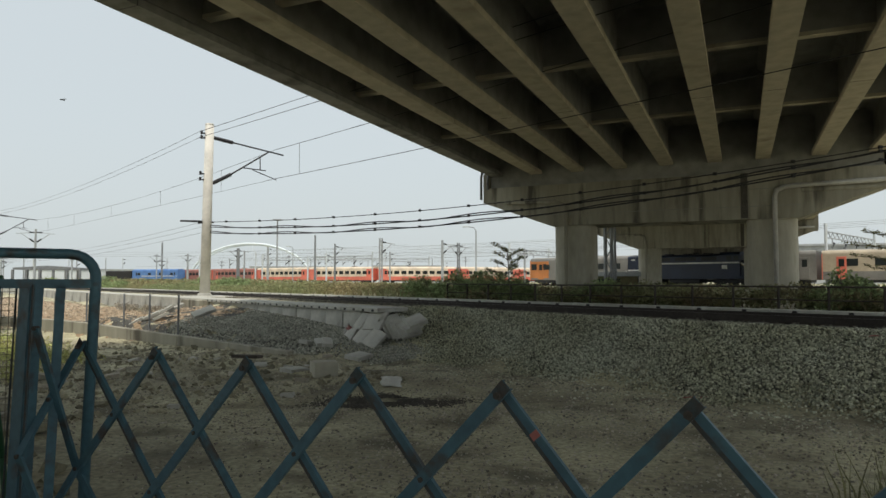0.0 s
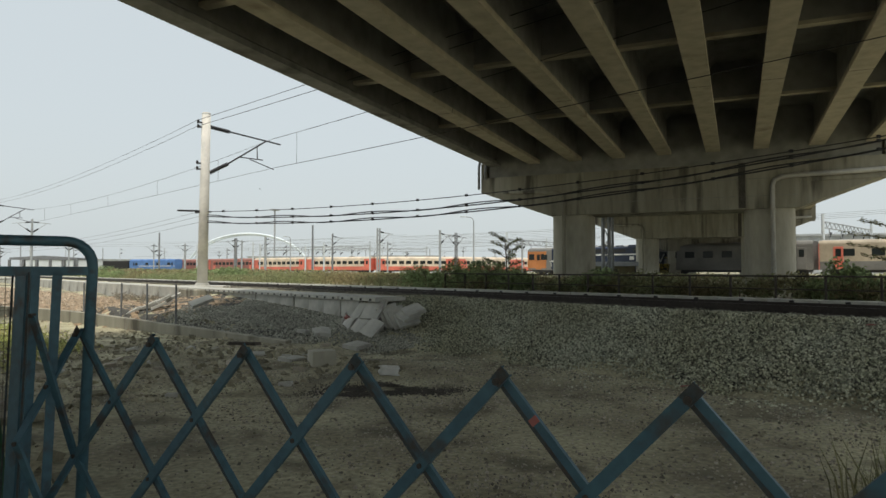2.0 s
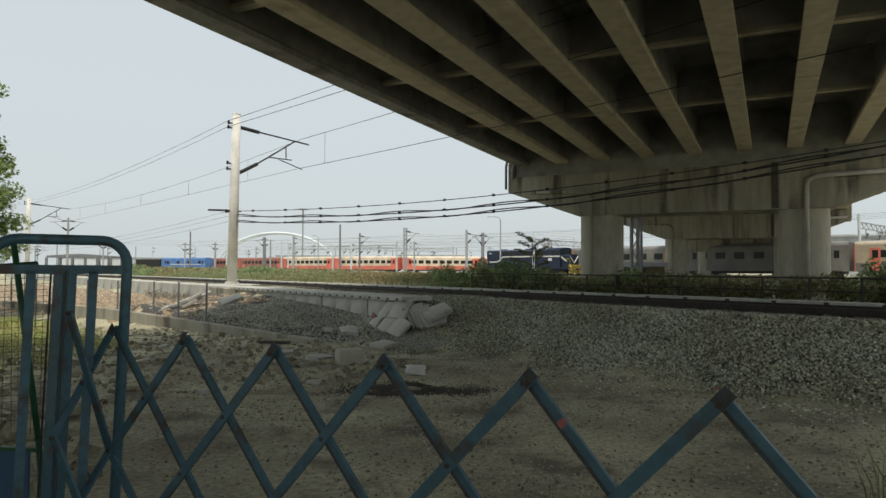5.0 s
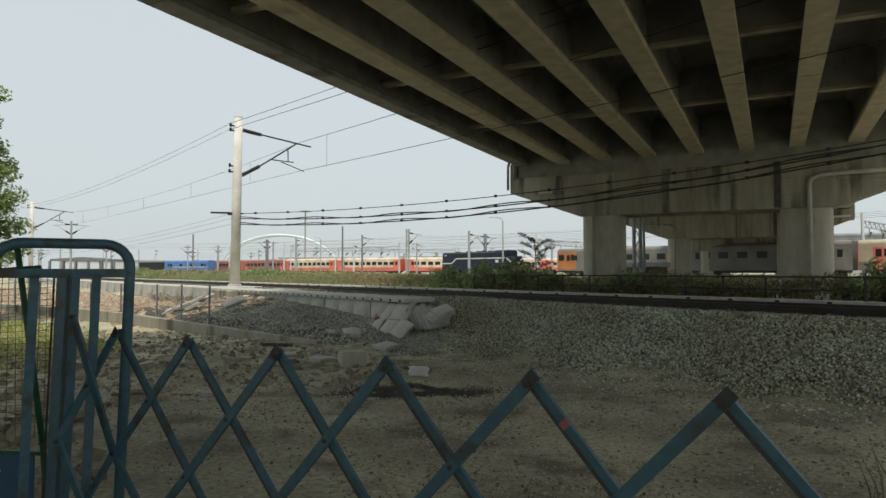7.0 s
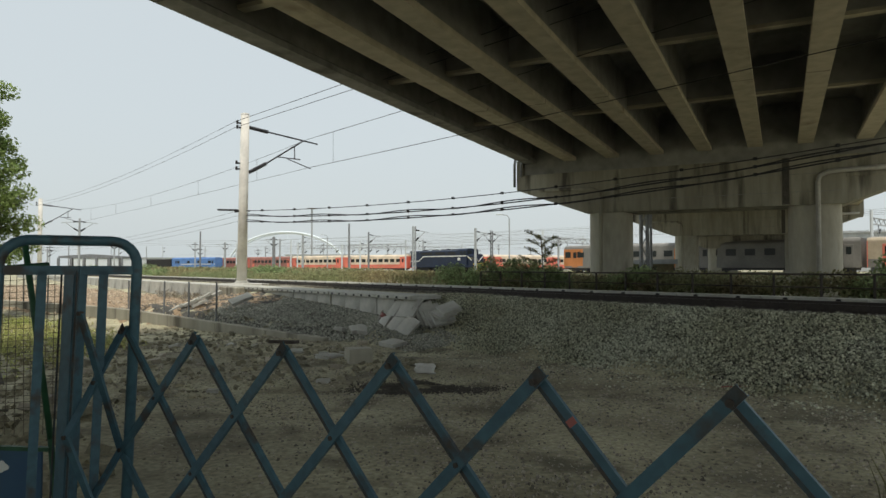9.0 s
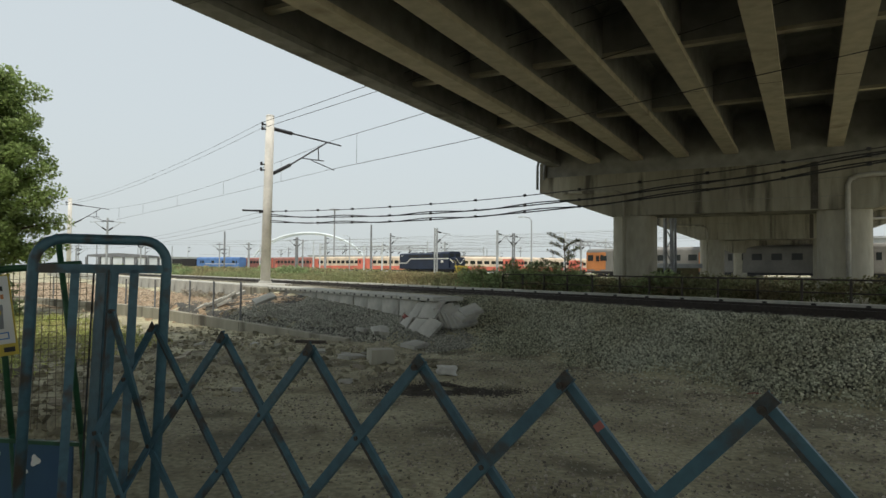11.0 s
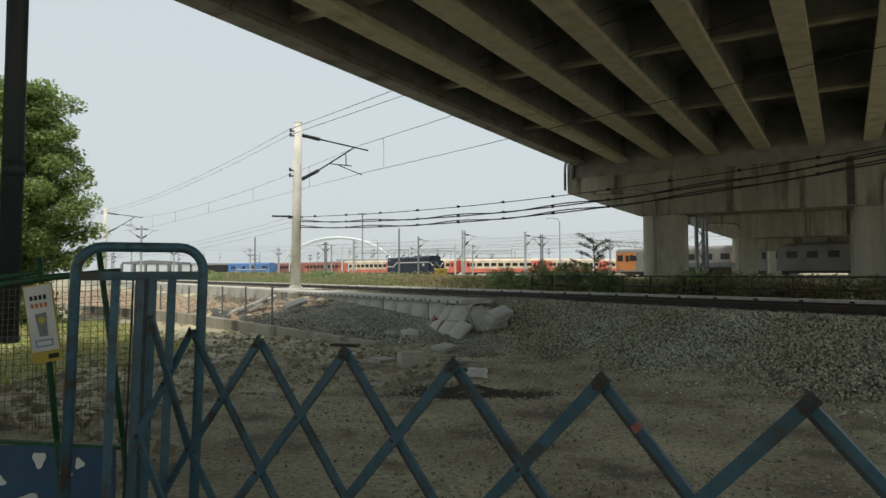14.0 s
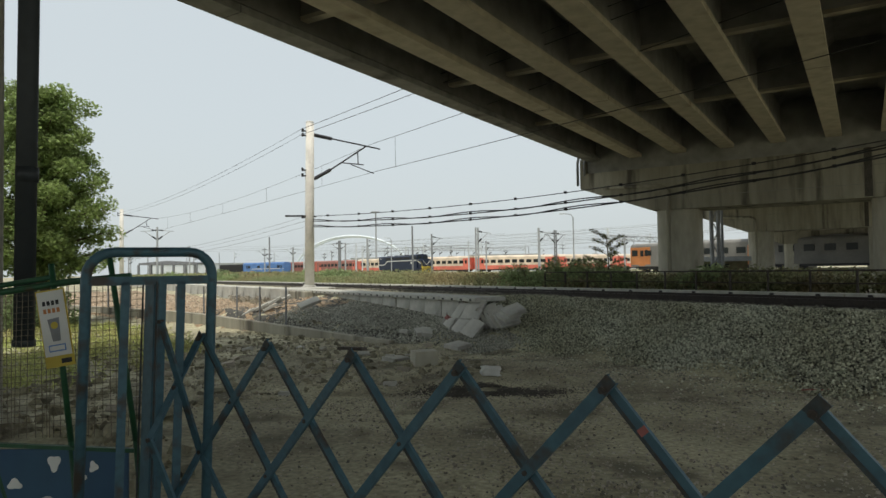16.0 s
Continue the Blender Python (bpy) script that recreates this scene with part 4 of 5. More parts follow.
# ---- trains in the yard ----
def shell(bm, w, h0, h1, length, crown=0.45):
    """A carriage body with a rounded roof, along y."""
    o = [(-w, h0), (w, h0), (w, h1 - crown)]
    for k in range(1, 6):
        g = k * math.pi / 12
        o.append((w * (0.55 + 0.45 * math.cos(g)), h1 - crown + crown * math.sin(g)))
    o += [(-x, z) for x, z in reversed(o[2:])]
    return prism(bm, o, 0, length)


def carriage(m, label, upper, lower, roof, ends, length=19.6, doors=(0.06, 0.9), count=9, group="standing carriages"):
    root = thing("passenger_carriage", m, label, "train carriage", group)
    part("body", shell(BM(), 1.42, 1.7, 4.1, length), upper, root)
    part("lower_panel", box(BM(), (-1.435, 0.02, 0.75), (1.435, length - 0.02, 1.7)), lower, root)
    part("roof_strip", prism(BM(), [(-0.95, 4.0), (0.95, 4.0), (0.6, 4.17), (-0.6, 4.17)], 0.3, length - 0.3), roof, root)
    part("underframe", box(BM(), (-1.1, 0.6, 0.45), (1.1, length - 0.6, 0.75)), DARK, root)
    for y in (0.0, length - 0.06):
        part("end_panel", box(BM(), (-1.445, y - 0.01, 0.8), (1.445, y + 0.08, 3.7)), ends, root)
    if upper is CREAM:
        for y in (0.1, length - 2.1):
            part("vestibule_panel", box(BM(), (-1.45, y, 0.8), (-1.4, y + 2.0, 3.6)), ends, root, "red vestibule side panel")
    for f in doors:
        d = part("door", box(BM(), (-1.47, length * f - 0.5, 0.85), (-1.41, length * f + 0.5, 3.35), 0.02), ends, root, "carriage door")
        part("door_window", box(BM(), (-1.485, length * f - 0.28, 2.25), (-1.468, length * f + 0.28, 3.1)), GLASS, d)
    for i in range(count):
        y = length * (0.13 + 0.72 * i / (count - 1))
        part("window", box(BM(), (-1.455, y - 0.62, 2.3), (-1.42, y + 0.62, 3.1), 0.03), GLASS, root, "dark carriage window")
    for y in (2.6, length - 2.6):
        bg = part("bogie", box(BM(), (-1.15, y - 1.5, 0.3), (1.15, y + 1.5, 0.7)), DARK, root)
        for o in (-1.0, 1.0):
            part("wheel", tube(BM(), [(-0.75, y + o, 0.43), (0.75, y + o, 0.43)], 0.43, 14), DARK, bg)
    part("vent", box(BM(), (-0.5, length * 0.3, 4.15), (0.5, length * 0.36, 4.35), 0.03), ROOF, root)
    return root


# the red train stands on a curve: its joints, from the far end to the near pier
JOINTS = [(-83.9, 210.8), (-67.9, 198.6), (-51.7, 186.9), (-35.0, 175.7), (-16.8, 167.1), (3.3, 167.7), (19.5, 179.7), (35.9, 191.2)]


def chord(a, b):
    """Pose at joint b with +y towards joint a."""
    return pose(b[0], b[1], 1.0, 0, 0, math.degrees(math.atan2(b[0] - a[0], a[1] - b[1])))


CHORDS = [chord(a, b) for a, b in zip(JOINTS, JOINTS[1:])]
base = carriage(CHORDS[2], "cream and red passenger carriage standing in the yard", CREAM, RED, CREAM, RED)
for m in CHORDS[3:]:
    copy_thing(base, m)
dr = carriage(CHORDS[1], "dull red passenger carriage with a grey roof in the yard", MAROON, MAROON, ROOF, RED)
copy_thing(dr, CHORDS[0])
blue0 = pose(-79.2, 200.7, 1.0, 0, 0, 64)
blue_car = carriage(blue0, "bright blue passenger carriage with a white stripe", COACH_BLUE, COACH_BLUE, COACH_BLUE, COACH_BLUE, count=4)
part("stripe", box(BM(), (-1.46, 0.2, 1.95), (-1.43, 15.5, 2.15)), WHITE, blue_car, "white side stripe")
wagon = thing("freight_wagon", blue0 @ pose(0, 20.2, 0), "dark covered freight wagon", "wagon")
part("body", box(BM(), (-1.4, 0, 0.9), (1.4, 12, 3.7), 0.1), BLACK, wagon)
part("underframe", box(BM(), (-1.1, 0.4, 0.4), (1.1, 11.6, 0.9)), DARK, wagon)
for y in (1.5, 3.2, 8.8, 10.5):
    part("wheel", tube(BM(), [(-0.75, y, 0.43), (0.75, y, 0.43)], 0.43, 14), DARK, wagon)
runs = [(m, -0.1, 20.2) for m in CHORDS] + [(blue0, -15, 60), (pose(34.2, 85.4, 0.98, 0, 0, 46.7), -90, 60), (pose(29.8, 80.7, 1.0, 0, 0, 46.7), -40, 190)]
for m, y0, y1 in runs:
    track = thing("yard_track", m, "railway track in the yard with steel rails", "railway track", kind="structure")
    part("bed", prism(BM(), [(-2.2, -0.4), (2.2, -0.4), (1.6, -0.14), (-1.6, -0.14)], y0, y1), GRIT, track, "gravel track bed")
    for x in (-0.55, 0.55):
        part("rail", box(BM(), (x - 0.035, y0, -0.16), (x + 0.035, y1, 0.0)), RAIL, track)

EMU_A = 46.7
emu0 = pose(34.2, 85.4, 0.98, 0, 0, EMU_A)
head = carriage(emu0 @ pose(0, 7.4, 0), "grey multiple-unit carriage with an orange end", SILVER, SILVER, ROOF, ORANGE, count=7, group="multiple unit")
part("cab_shell", box(BM(), (-1.45, 16.2, 1.0), (1.45, 19.7, 3.6), 0.05), ORANGE, head, "orange driver's cab shell")
for y in (16.6, 18.4):
    part("cab_window", box(BM(), (-1.47, y, 2.3), (-1.44, y + 1.0, 3.2), 0.03), GLASS, head)
g = carriage(emu0 @ pose(0, -12.8, 0), "silver grey multiple-unit carriage with dark windows", SILVER, SILVER, ROOF, SILVER, count=7, group="multiple unit")
b = carriage(emu0 @ pose(0, -33.0, 0), "beige carriage with red doors behind the bridge", BEIGE, SILVER, ROOF, RED, count=6, group="multiple unit")
copy_thing(b, emu0 @ pose(0, -53.2, 0))


def build_loco():
    """Origin at mid length on rail level; the cab end towards -y, the near side towards -x."""
    root = thing("diesel_locomotive", pose(29.8, 80.7, 1.0, 0, 0, EMU_A), "dark navy diesel locomotive with a white stripe and chevron buffer beam", "locomotive")
    part("hood", shell(BM(), 1.36, 1.15, 3.78, 11.6, 0.3), NAVY, root, "long navy engine hood").matrix_basis = pose(0, -4.4, 0)
    cab = part("cab", shell(BM(), 1.42, 1.15, 3.98, 2.3, 0.42), NAVY, root, "driver's cab")
    cab.matrix_basis = pose(0, -6.65, 0)
    nose = BM()
    prism(nose, [(-1.2, 1.15), (1.2, 1.15), (1.2, 2.75), (0.9, 3.0), (-0.9, 3.0), (-1.2, 2.75)], -8.0, -6.6)
    part("nose", nose, NAVY, root, "short nose")
    part("sill", box(BM(), (-1.42, -8.1, 0.85), (1.42, 7.25, 1.15)), NAVY, root)
    part("side_skirt", box(BM(), (-1.4, -6.5, 1.15), (-1.372, 6.9, 2.4)), NAVY, root)
    part("fuel_tank", box(BM(), (-1.2, -1.9, 0.3), (1.2, 1.9, 0.85), 0.1), BLACK, root)
    s = -1.425
    bm = BM()
    box(bm, (s, 4.9, 1.86), (s + 0.03, 7.2, 2.04))
    bar(bm, (s + 0.015, 5.0, 1.95), (s + 0.015, 3.9, 2.72), 0.03, 0.19)
    box(bm, (s, -6.6, 2.63), (s + 0.03, 4.0, 2.81))
    part("stripe", bm, WHITE, root, "white side stripe")
    part("stripe_end", bar(BM(), (-1.21, -6.6, 2.72), (-1.21, -7.6, 2.0), 0.03, 0.18), WHITE, root, "white nose stripe")
    bm = BM()
    bar(bm, (-1.0, -8.02, 2.75), (0, -8.02, 1.75), 0.03, 0.2, (0, 1, 0))
    bar(bm, (1.0, -8.02, 2.75), (0, -8.02, 1.75), 0.03, 0.2, (0, 1, 0))
    part("nose_chevron", bm, WHITE, root, "white V on the nose")
    part("number_plate", box(BM(), (s - 0.02, -5.2, 2.0), (s + 0.03, -4.6, 2.45)), WHITE, root)
    part("maker_plate", box(BM(), (-1.38, 6.2, 3.2), (-1.355, 6.7, 3.34)), WHITE, root)
    for y in (-6.2, -5.4):
        part("cab_window", box(BM(), (-1.44, y - 0.28, 2.95), (-1.4, y + 0.28, 3.5), 0.02), GLASS, cab).matrix_basis = pose(0, 6.65, 0)
    for x in (-0.7, 0.7):
        part("windscreen", box(BM(), (x - 0.45, -6.68, 3.0), (x + 0.45, -6.64, 3.6), 0.01), GLASS, cab).matrix_basis = pose(0, 6.65, 0)
    beam = part("buffer_beam", box(BM(), (-1.42, -8.5, 0.3), (1.42, -8.1, 1.5), 0.02), YELLOW, root, "yellow and black chevron buffer beam")
    for i in range(7):
        x = -1.2 + 0.4 * i
        part("chevron", bar(BM(), (x - 0.2, -8.51, 0.35), (x + 0.2, -8.51, 1.45), 0.02, 0.24, (0, 1, 0)), BLACK, beam)
    for i in range(2):
        part("side_chevron", bar(BM(), (-1.43, -8.48, 0.5 + 0.4 * i), (-1.43, -8.12, 0.8 + 0.4 * i), 0.02, 0.22), BLACK, beam)
    for x in (-1.35, 1.35):
        part("handrail", tube(BM(), [(x, -8.3, 1.4), (x, -8.3, 2.3), (x, -6.8, 2.4)], 0.025, 6), YELLOW, root)
        part("end_rail", tube(BM(), [(x, 7.2, 1.2), (x, 7.5, 2.0)], 0.025, 6), WHITE, root)
    for y in (-5.4, 4.6):
        bg = part("bogie", box(BM(), (-1.15, y - 1.9, 0.35), (1.15, y + 1.9, 0.8), 0.05), BLACK, root)
        for o in (-1.5, 0, 1.5):
            part("wheel", tube(BM(), [(-0.72, y + o, 0.46), (0.72, y + o, 0.46)], 0.46, 16), DARK, bg)
    for y in (-2.5, 0.0, 2.3, 4.8):
        part("roof_fan", tube(BM(), [(0, y, 3.72), (0, y, 3.92)], 0.55, 16), DARK, root)
    part("exhaust", box(BM(), (-0.3, -1.3, 3.7), (0.3, -0.8, 4.0)), DARK, root)
    part("coupler", box(BM(), (-0.15, -8.9, 0.75), (0.15, -8.5, 1.0), 0.03), DARK, root)
    for y0, y1 in ((-4.0, -2.2), (-1.6, 1.0), (1.6, 4.4)):
        part("grille", box(BM(), (-1.385, y0, 3.0), (-1.35, y1, 3.45)), BLACK, root, "dark louvre grille")
    return root


loco = build_loco()


# ---- yard masts, gantries and the far distance ----
def mast(x, y, top, r, mat, label, arms=0, turn=46.7, lattice=False, lamp=False, category="mast"):
    root = thing("yard_mast" if not lamp else "yard_lamp", pose(x, y, 0.95, 0, 0, turn), label, category, "yard masts")
    h = top - 0.95
    if lattice:
        for sx in (-0.22, 0.22):
            part("leg", bar(BM(), (sx, 0, 0), (sx, 0, h), 0.16, 0.16), mat, root)
        n = int(h / 0.6)
        bm = BM()
        for k in range(n):
            z, s = h * k / n, 1 if k % 2 else -1
            bar(bm, (-0.2 * s, 0, z), (0.2 * s, 0, h * (k + 1) / n), 0.05, 0.05)
        part("lacing", bm, mat, root)
    else:
        part("shaft", tube(BM(), [(0, 0, 0), (0, 0, h)], r, 10, r * 0.8), mat, root)
    for k in range(arms):
        s = -1 if k % 2 else 1
        z = h - 0.5 - 0.15 * (k // 2)
        part("arm", tube(BM(), [(0, 0, z), (s * 2.6, 0, z - 0.25)], 0.05, 6), mat, root)
        part("strut", tube(BM(), [(0, 0, z - 1.7), (s * 1.9, 0, z - 0.25)], 0.05, 6), mat, root)
        part("insulator", tube(BM(), [(s * 0.2, 0, z - 1.5), (s * 0.8, 0, z - 1.05)], 0.12, 8), BLACK, root)
        part("insulator", tube(BM(), [(s * 0.2, 0, z), (s * 0.9, 0, z - 0.08)], 0.1, 8), BLACK, root)
    if lamp:
        part("bracket", tube(BM(), [(0, 0, h), (0.25, 0, h + 0.35), (1.1, 0, h + 0.5)], 0.05, 6), mat, root)
        part("lamp_head", box(BM(), (0.9, -0.15, h + 0.42), (1.6, 0.15, h + 0.56), 0.04), FAR_WHITE, root)
    return root


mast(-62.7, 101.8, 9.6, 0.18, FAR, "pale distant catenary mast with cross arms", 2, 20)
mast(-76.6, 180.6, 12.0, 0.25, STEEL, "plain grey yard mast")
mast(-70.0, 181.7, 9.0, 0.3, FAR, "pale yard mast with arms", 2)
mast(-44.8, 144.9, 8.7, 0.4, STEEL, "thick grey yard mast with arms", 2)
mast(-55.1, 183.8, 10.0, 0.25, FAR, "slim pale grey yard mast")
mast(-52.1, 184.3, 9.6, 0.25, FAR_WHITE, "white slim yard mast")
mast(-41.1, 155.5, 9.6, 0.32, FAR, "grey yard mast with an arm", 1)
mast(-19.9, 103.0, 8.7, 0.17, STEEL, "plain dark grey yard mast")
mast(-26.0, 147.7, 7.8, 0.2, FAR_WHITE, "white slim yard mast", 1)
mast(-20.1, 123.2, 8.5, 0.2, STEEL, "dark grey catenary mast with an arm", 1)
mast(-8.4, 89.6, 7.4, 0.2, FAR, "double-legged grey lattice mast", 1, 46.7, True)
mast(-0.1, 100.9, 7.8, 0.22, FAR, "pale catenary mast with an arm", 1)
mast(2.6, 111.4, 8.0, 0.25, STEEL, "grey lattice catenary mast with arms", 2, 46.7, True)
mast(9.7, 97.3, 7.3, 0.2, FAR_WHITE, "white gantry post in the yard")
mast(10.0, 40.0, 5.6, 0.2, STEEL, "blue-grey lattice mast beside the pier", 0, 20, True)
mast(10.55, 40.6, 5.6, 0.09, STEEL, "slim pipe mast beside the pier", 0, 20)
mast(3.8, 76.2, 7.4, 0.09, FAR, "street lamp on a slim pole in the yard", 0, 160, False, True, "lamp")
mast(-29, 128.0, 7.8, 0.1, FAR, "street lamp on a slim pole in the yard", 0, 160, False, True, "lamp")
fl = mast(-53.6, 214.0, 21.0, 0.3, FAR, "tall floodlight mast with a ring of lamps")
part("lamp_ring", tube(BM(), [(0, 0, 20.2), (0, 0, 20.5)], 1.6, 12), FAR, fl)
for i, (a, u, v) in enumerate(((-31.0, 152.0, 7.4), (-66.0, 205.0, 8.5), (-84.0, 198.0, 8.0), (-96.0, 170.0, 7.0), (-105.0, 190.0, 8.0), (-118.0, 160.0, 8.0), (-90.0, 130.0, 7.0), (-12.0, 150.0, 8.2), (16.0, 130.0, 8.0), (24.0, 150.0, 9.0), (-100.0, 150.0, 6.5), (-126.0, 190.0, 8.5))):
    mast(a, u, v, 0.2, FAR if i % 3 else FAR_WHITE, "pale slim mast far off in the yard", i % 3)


def gantry(a, b, z, label, posts=True):
    a, b = Vector((*a, 0)), Vector((*b, 0))
    d = b - a
    root = thing("overhead_gantry", Matrix.Translation(a) @ pose(0, 0, 0, 0, 0, math.degrees(math.atan2(d.y, d.x))), label, "gantry", "yard gantries")
    n, w = int(d.length / 0.9), d.length
    for dz in (0, 0.7):
        part("chord", bar(BM(), (0, 0, z + dz), (w, 0, z + dz), 0.12, 0.12), FAR, root)
    bm = BM()
    for k in range(n):
        s = k % 2
        bar(bm, (w * k / n, 0, z + 0.7 * s), (w * (k + 1) / n, 0, z + 0.7 * (1 - s)), 0.07, 0.07)
    part("lacing", bm, FAR, root)
    for k in range(int(w / 5)):
        x = 2.5 + 5 * k
        part("hanger", tube(BM(), [(x, 0, z), (x, 0, z - 1.4)], 0.06, 6), FAR, root)
        part("insulator", tube(BM(), [(x, 0, z - 1.0), (x + 0.7, 0, z - 0.5)], 0.12, 6), BLACK, root)
    if posts:
        for x in (0, w):
            part("post", tube(BM(), [(x, 0, 0.9), (x, 0, z + 1.6)], 0.17, 8), FAR_WHITE, root)


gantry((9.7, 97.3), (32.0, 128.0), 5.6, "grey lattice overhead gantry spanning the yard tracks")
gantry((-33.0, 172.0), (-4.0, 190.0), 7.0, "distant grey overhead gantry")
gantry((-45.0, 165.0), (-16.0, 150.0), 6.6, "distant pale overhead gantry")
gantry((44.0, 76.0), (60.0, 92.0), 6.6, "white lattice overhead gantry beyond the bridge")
for k in range(9):
    z = 6.0 + 0.45 * k
    a = Vector((-95.0 + 6 * k, 205.0 - 3 * k, z))
    wire("yard_wire", a, a + Vector((0.728 * 160, -0.686 * 160, 0)), 0.6, 0.022, "thin grey yard wire", 10, "yard wires", FAR)


def build_arch():
    root = thing("arch_bridge", pose(-167.5, 582, 0, 0, 0, 8), "pale blue steel arch bridge far beyond the yard", "bridge")
    for off in (-6, 6):
        pts = [(51 * math.cos(math.pi * k / 24), off, 2 + 31.8 * math.sin(math.pi * k / 24)) for k in range(25)]
        part("arch_rib", tube(BM(), pts, 1.0, 8), ARCH, root, "pale arch rib", True)
    for k in range(2, 23, 2):
        c = math.pi * k / 24
        part("hanger", tube(BM(), [(50 * math.cos(c), 0, 10), (50 * math.cos(c), 0, 2 + 31.3 * math.sin(c))], 0.12, 5), ARCH, root)
    part("deck", box(BM(), (-70, -7, 8.5), (70, 7, 10)), FAR, root)
    for x in (-50, 50):
        part("pier", box(BM(), (x - 2, -6, 0.5), (x + 2, 6, 8.5)), FAR, root)


build_arch()


def shed(m, w, d, h, label, mat, columns=0):
    root = thing("yard_building", m, label, "building")
    if columns:
        part("roof", prism(BM(), [(-w / 2, h), (w / 2, h), (w / 2, h + 0.5), (0, h + 1.0), (-w / 2, h + 0.5)], -d / 2, d / 2), STEEL, root)
        for i in range(columns):
            x = -w / 2 + w * i / (columns - 1)
            for y in (-d / 2, d / 2):
                part("column", box(BM(), (x - 0.25, y - 0.25, 0), (x + 0.25, y + 0.25, h)), STEEL, root)
    else:
        part("wall", box(BM(), (-w / 2, -d / 2, 0), (w / 2, d / 2, h)), mat, root)
        part("roof", box(BM(), (-w / 2 - 0.4, -d / 2 - 0.4, h), (w / 2 + 0.4, d / 2 + 0.4, h + 0.4)), FAR, root)
        for i in range(int(w / 5) if w < 45 else 0):
            part("window", box(BM(), (-w / 2 + 1.5 + 5 * i, -d / 2 - 0.05, h * 0.55), (-w / 2 + 4 + 5 * i, -d / 2 + 0.02, h * 0.8)), GLASS, root)


shed(pose(-97.0, 165.0, 0.9, 0, 0, 10), 15, 8, 3.4, "open steel-framed yard shelter", STEEL, 6)
shed(pose(-14.0, 260.0, 0.9, 0, 0, 5), 26, 10, 6.2, "low pale depot building", FAR_WHITE)
shed(pose(-66.0, 290.0, 0.9, 0, 0, 5), 34, 10, 6.5, "low pale depot building", FAR_WHITE)
shed(pose(98.0, 150.0, 0.9, 0, 0, -20), 40, 14, 8.5, "long grey flat-roofed building beyond the yard", FAR)
shed(pose(-170.0, 330.0, 0.9, 0, 0, 25), 60, 14, 6.0, "low hazy building at the horizon", FAR_WHITE)
shed(pose(15.2, 62.0, 0.9, 0, 0, -10), 5.5, 2.5, 1.15, "low dark green equipment cabin beside the bridge", HEDGE)


# low buildings and slim masts along the hazy horizon
far_rng = random.Random(12)
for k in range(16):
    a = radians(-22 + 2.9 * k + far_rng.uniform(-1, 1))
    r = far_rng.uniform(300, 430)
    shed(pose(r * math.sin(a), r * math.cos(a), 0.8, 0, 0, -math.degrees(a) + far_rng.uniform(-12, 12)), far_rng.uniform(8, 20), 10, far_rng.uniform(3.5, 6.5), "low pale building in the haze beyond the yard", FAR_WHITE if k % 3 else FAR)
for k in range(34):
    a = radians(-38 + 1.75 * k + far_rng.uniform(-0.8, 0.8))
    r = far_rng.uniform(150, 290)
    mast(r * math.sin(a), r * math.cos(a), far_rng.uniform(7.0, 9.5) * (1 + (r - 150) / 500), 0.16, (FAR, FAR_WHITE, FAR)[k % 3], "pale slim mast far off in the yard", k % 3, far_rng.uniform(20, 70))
for k in range(12):
    a = radians(-33 + 3.0 * k)
    r = far_rng.uniform(140, 200)
    q = Vector((r * math.sin(a), r * math.cos(a), far_rng.uniform(6.4, 8.4)))
    wire("yard_wire", q, q + Vector((0.728 * 120, -0.686 * 60, 0)), 0.5, 0.02, "thin grey yard wire", 8, "yard wires", FAR)


# ---- plants ----
LEAF = np.array([(-0.5, 0, 0), (0, -0.24, 0.06), (0.5, 0, 0), (0, 0.24, 0.06)])


def leaves(name, places, size, mat, parent=None, label="", category="", kind="stuff", flat=0.0, slim=1.0):
    n = len(places)
    v = np.repeat((LEAF * np.array([1, slim, 1]))[None], n, 0) * (size * rng.uniform(0.6, 1.3, n))[:, None, None]
    r = turns(n)
    if flat:
        r[: int(n * flat)] = [np.array(Euler((a, b, c)).to_matrix()) for a, b, c in zip(rng.normal(0, 0.35, int(n * flat)), rng.normal(0, 0.35, int(n * flat)), rng.uniform(0, 6.28, int(n * flat)))]
        rng.shuffle(r)
    v = np.einsum("nij,nkj->nki", r, v) + np.asarray(places)[:, None]
    f = np.array([(0, 1, 2, 3)])[None] + 4 * np.arange(n)[:, None, None]
    return mesh_of(name, v, f.reshape(-1, 4), mat, parent, label, category, kind)


def clumps(centres, per, spread):
    """Leaf places gathered round clump centres, thinner towards their rims."""
    c = np.repeat(np.asarray(centres, float), per, 0)
    d = rng.normal(size=c.shape)
    d /= np.linalg.norm(d, axis=1)[:, None]
    return c + d * (rng.random(len(c)) ** 0.45)[:, None] * np.asarray(spread)


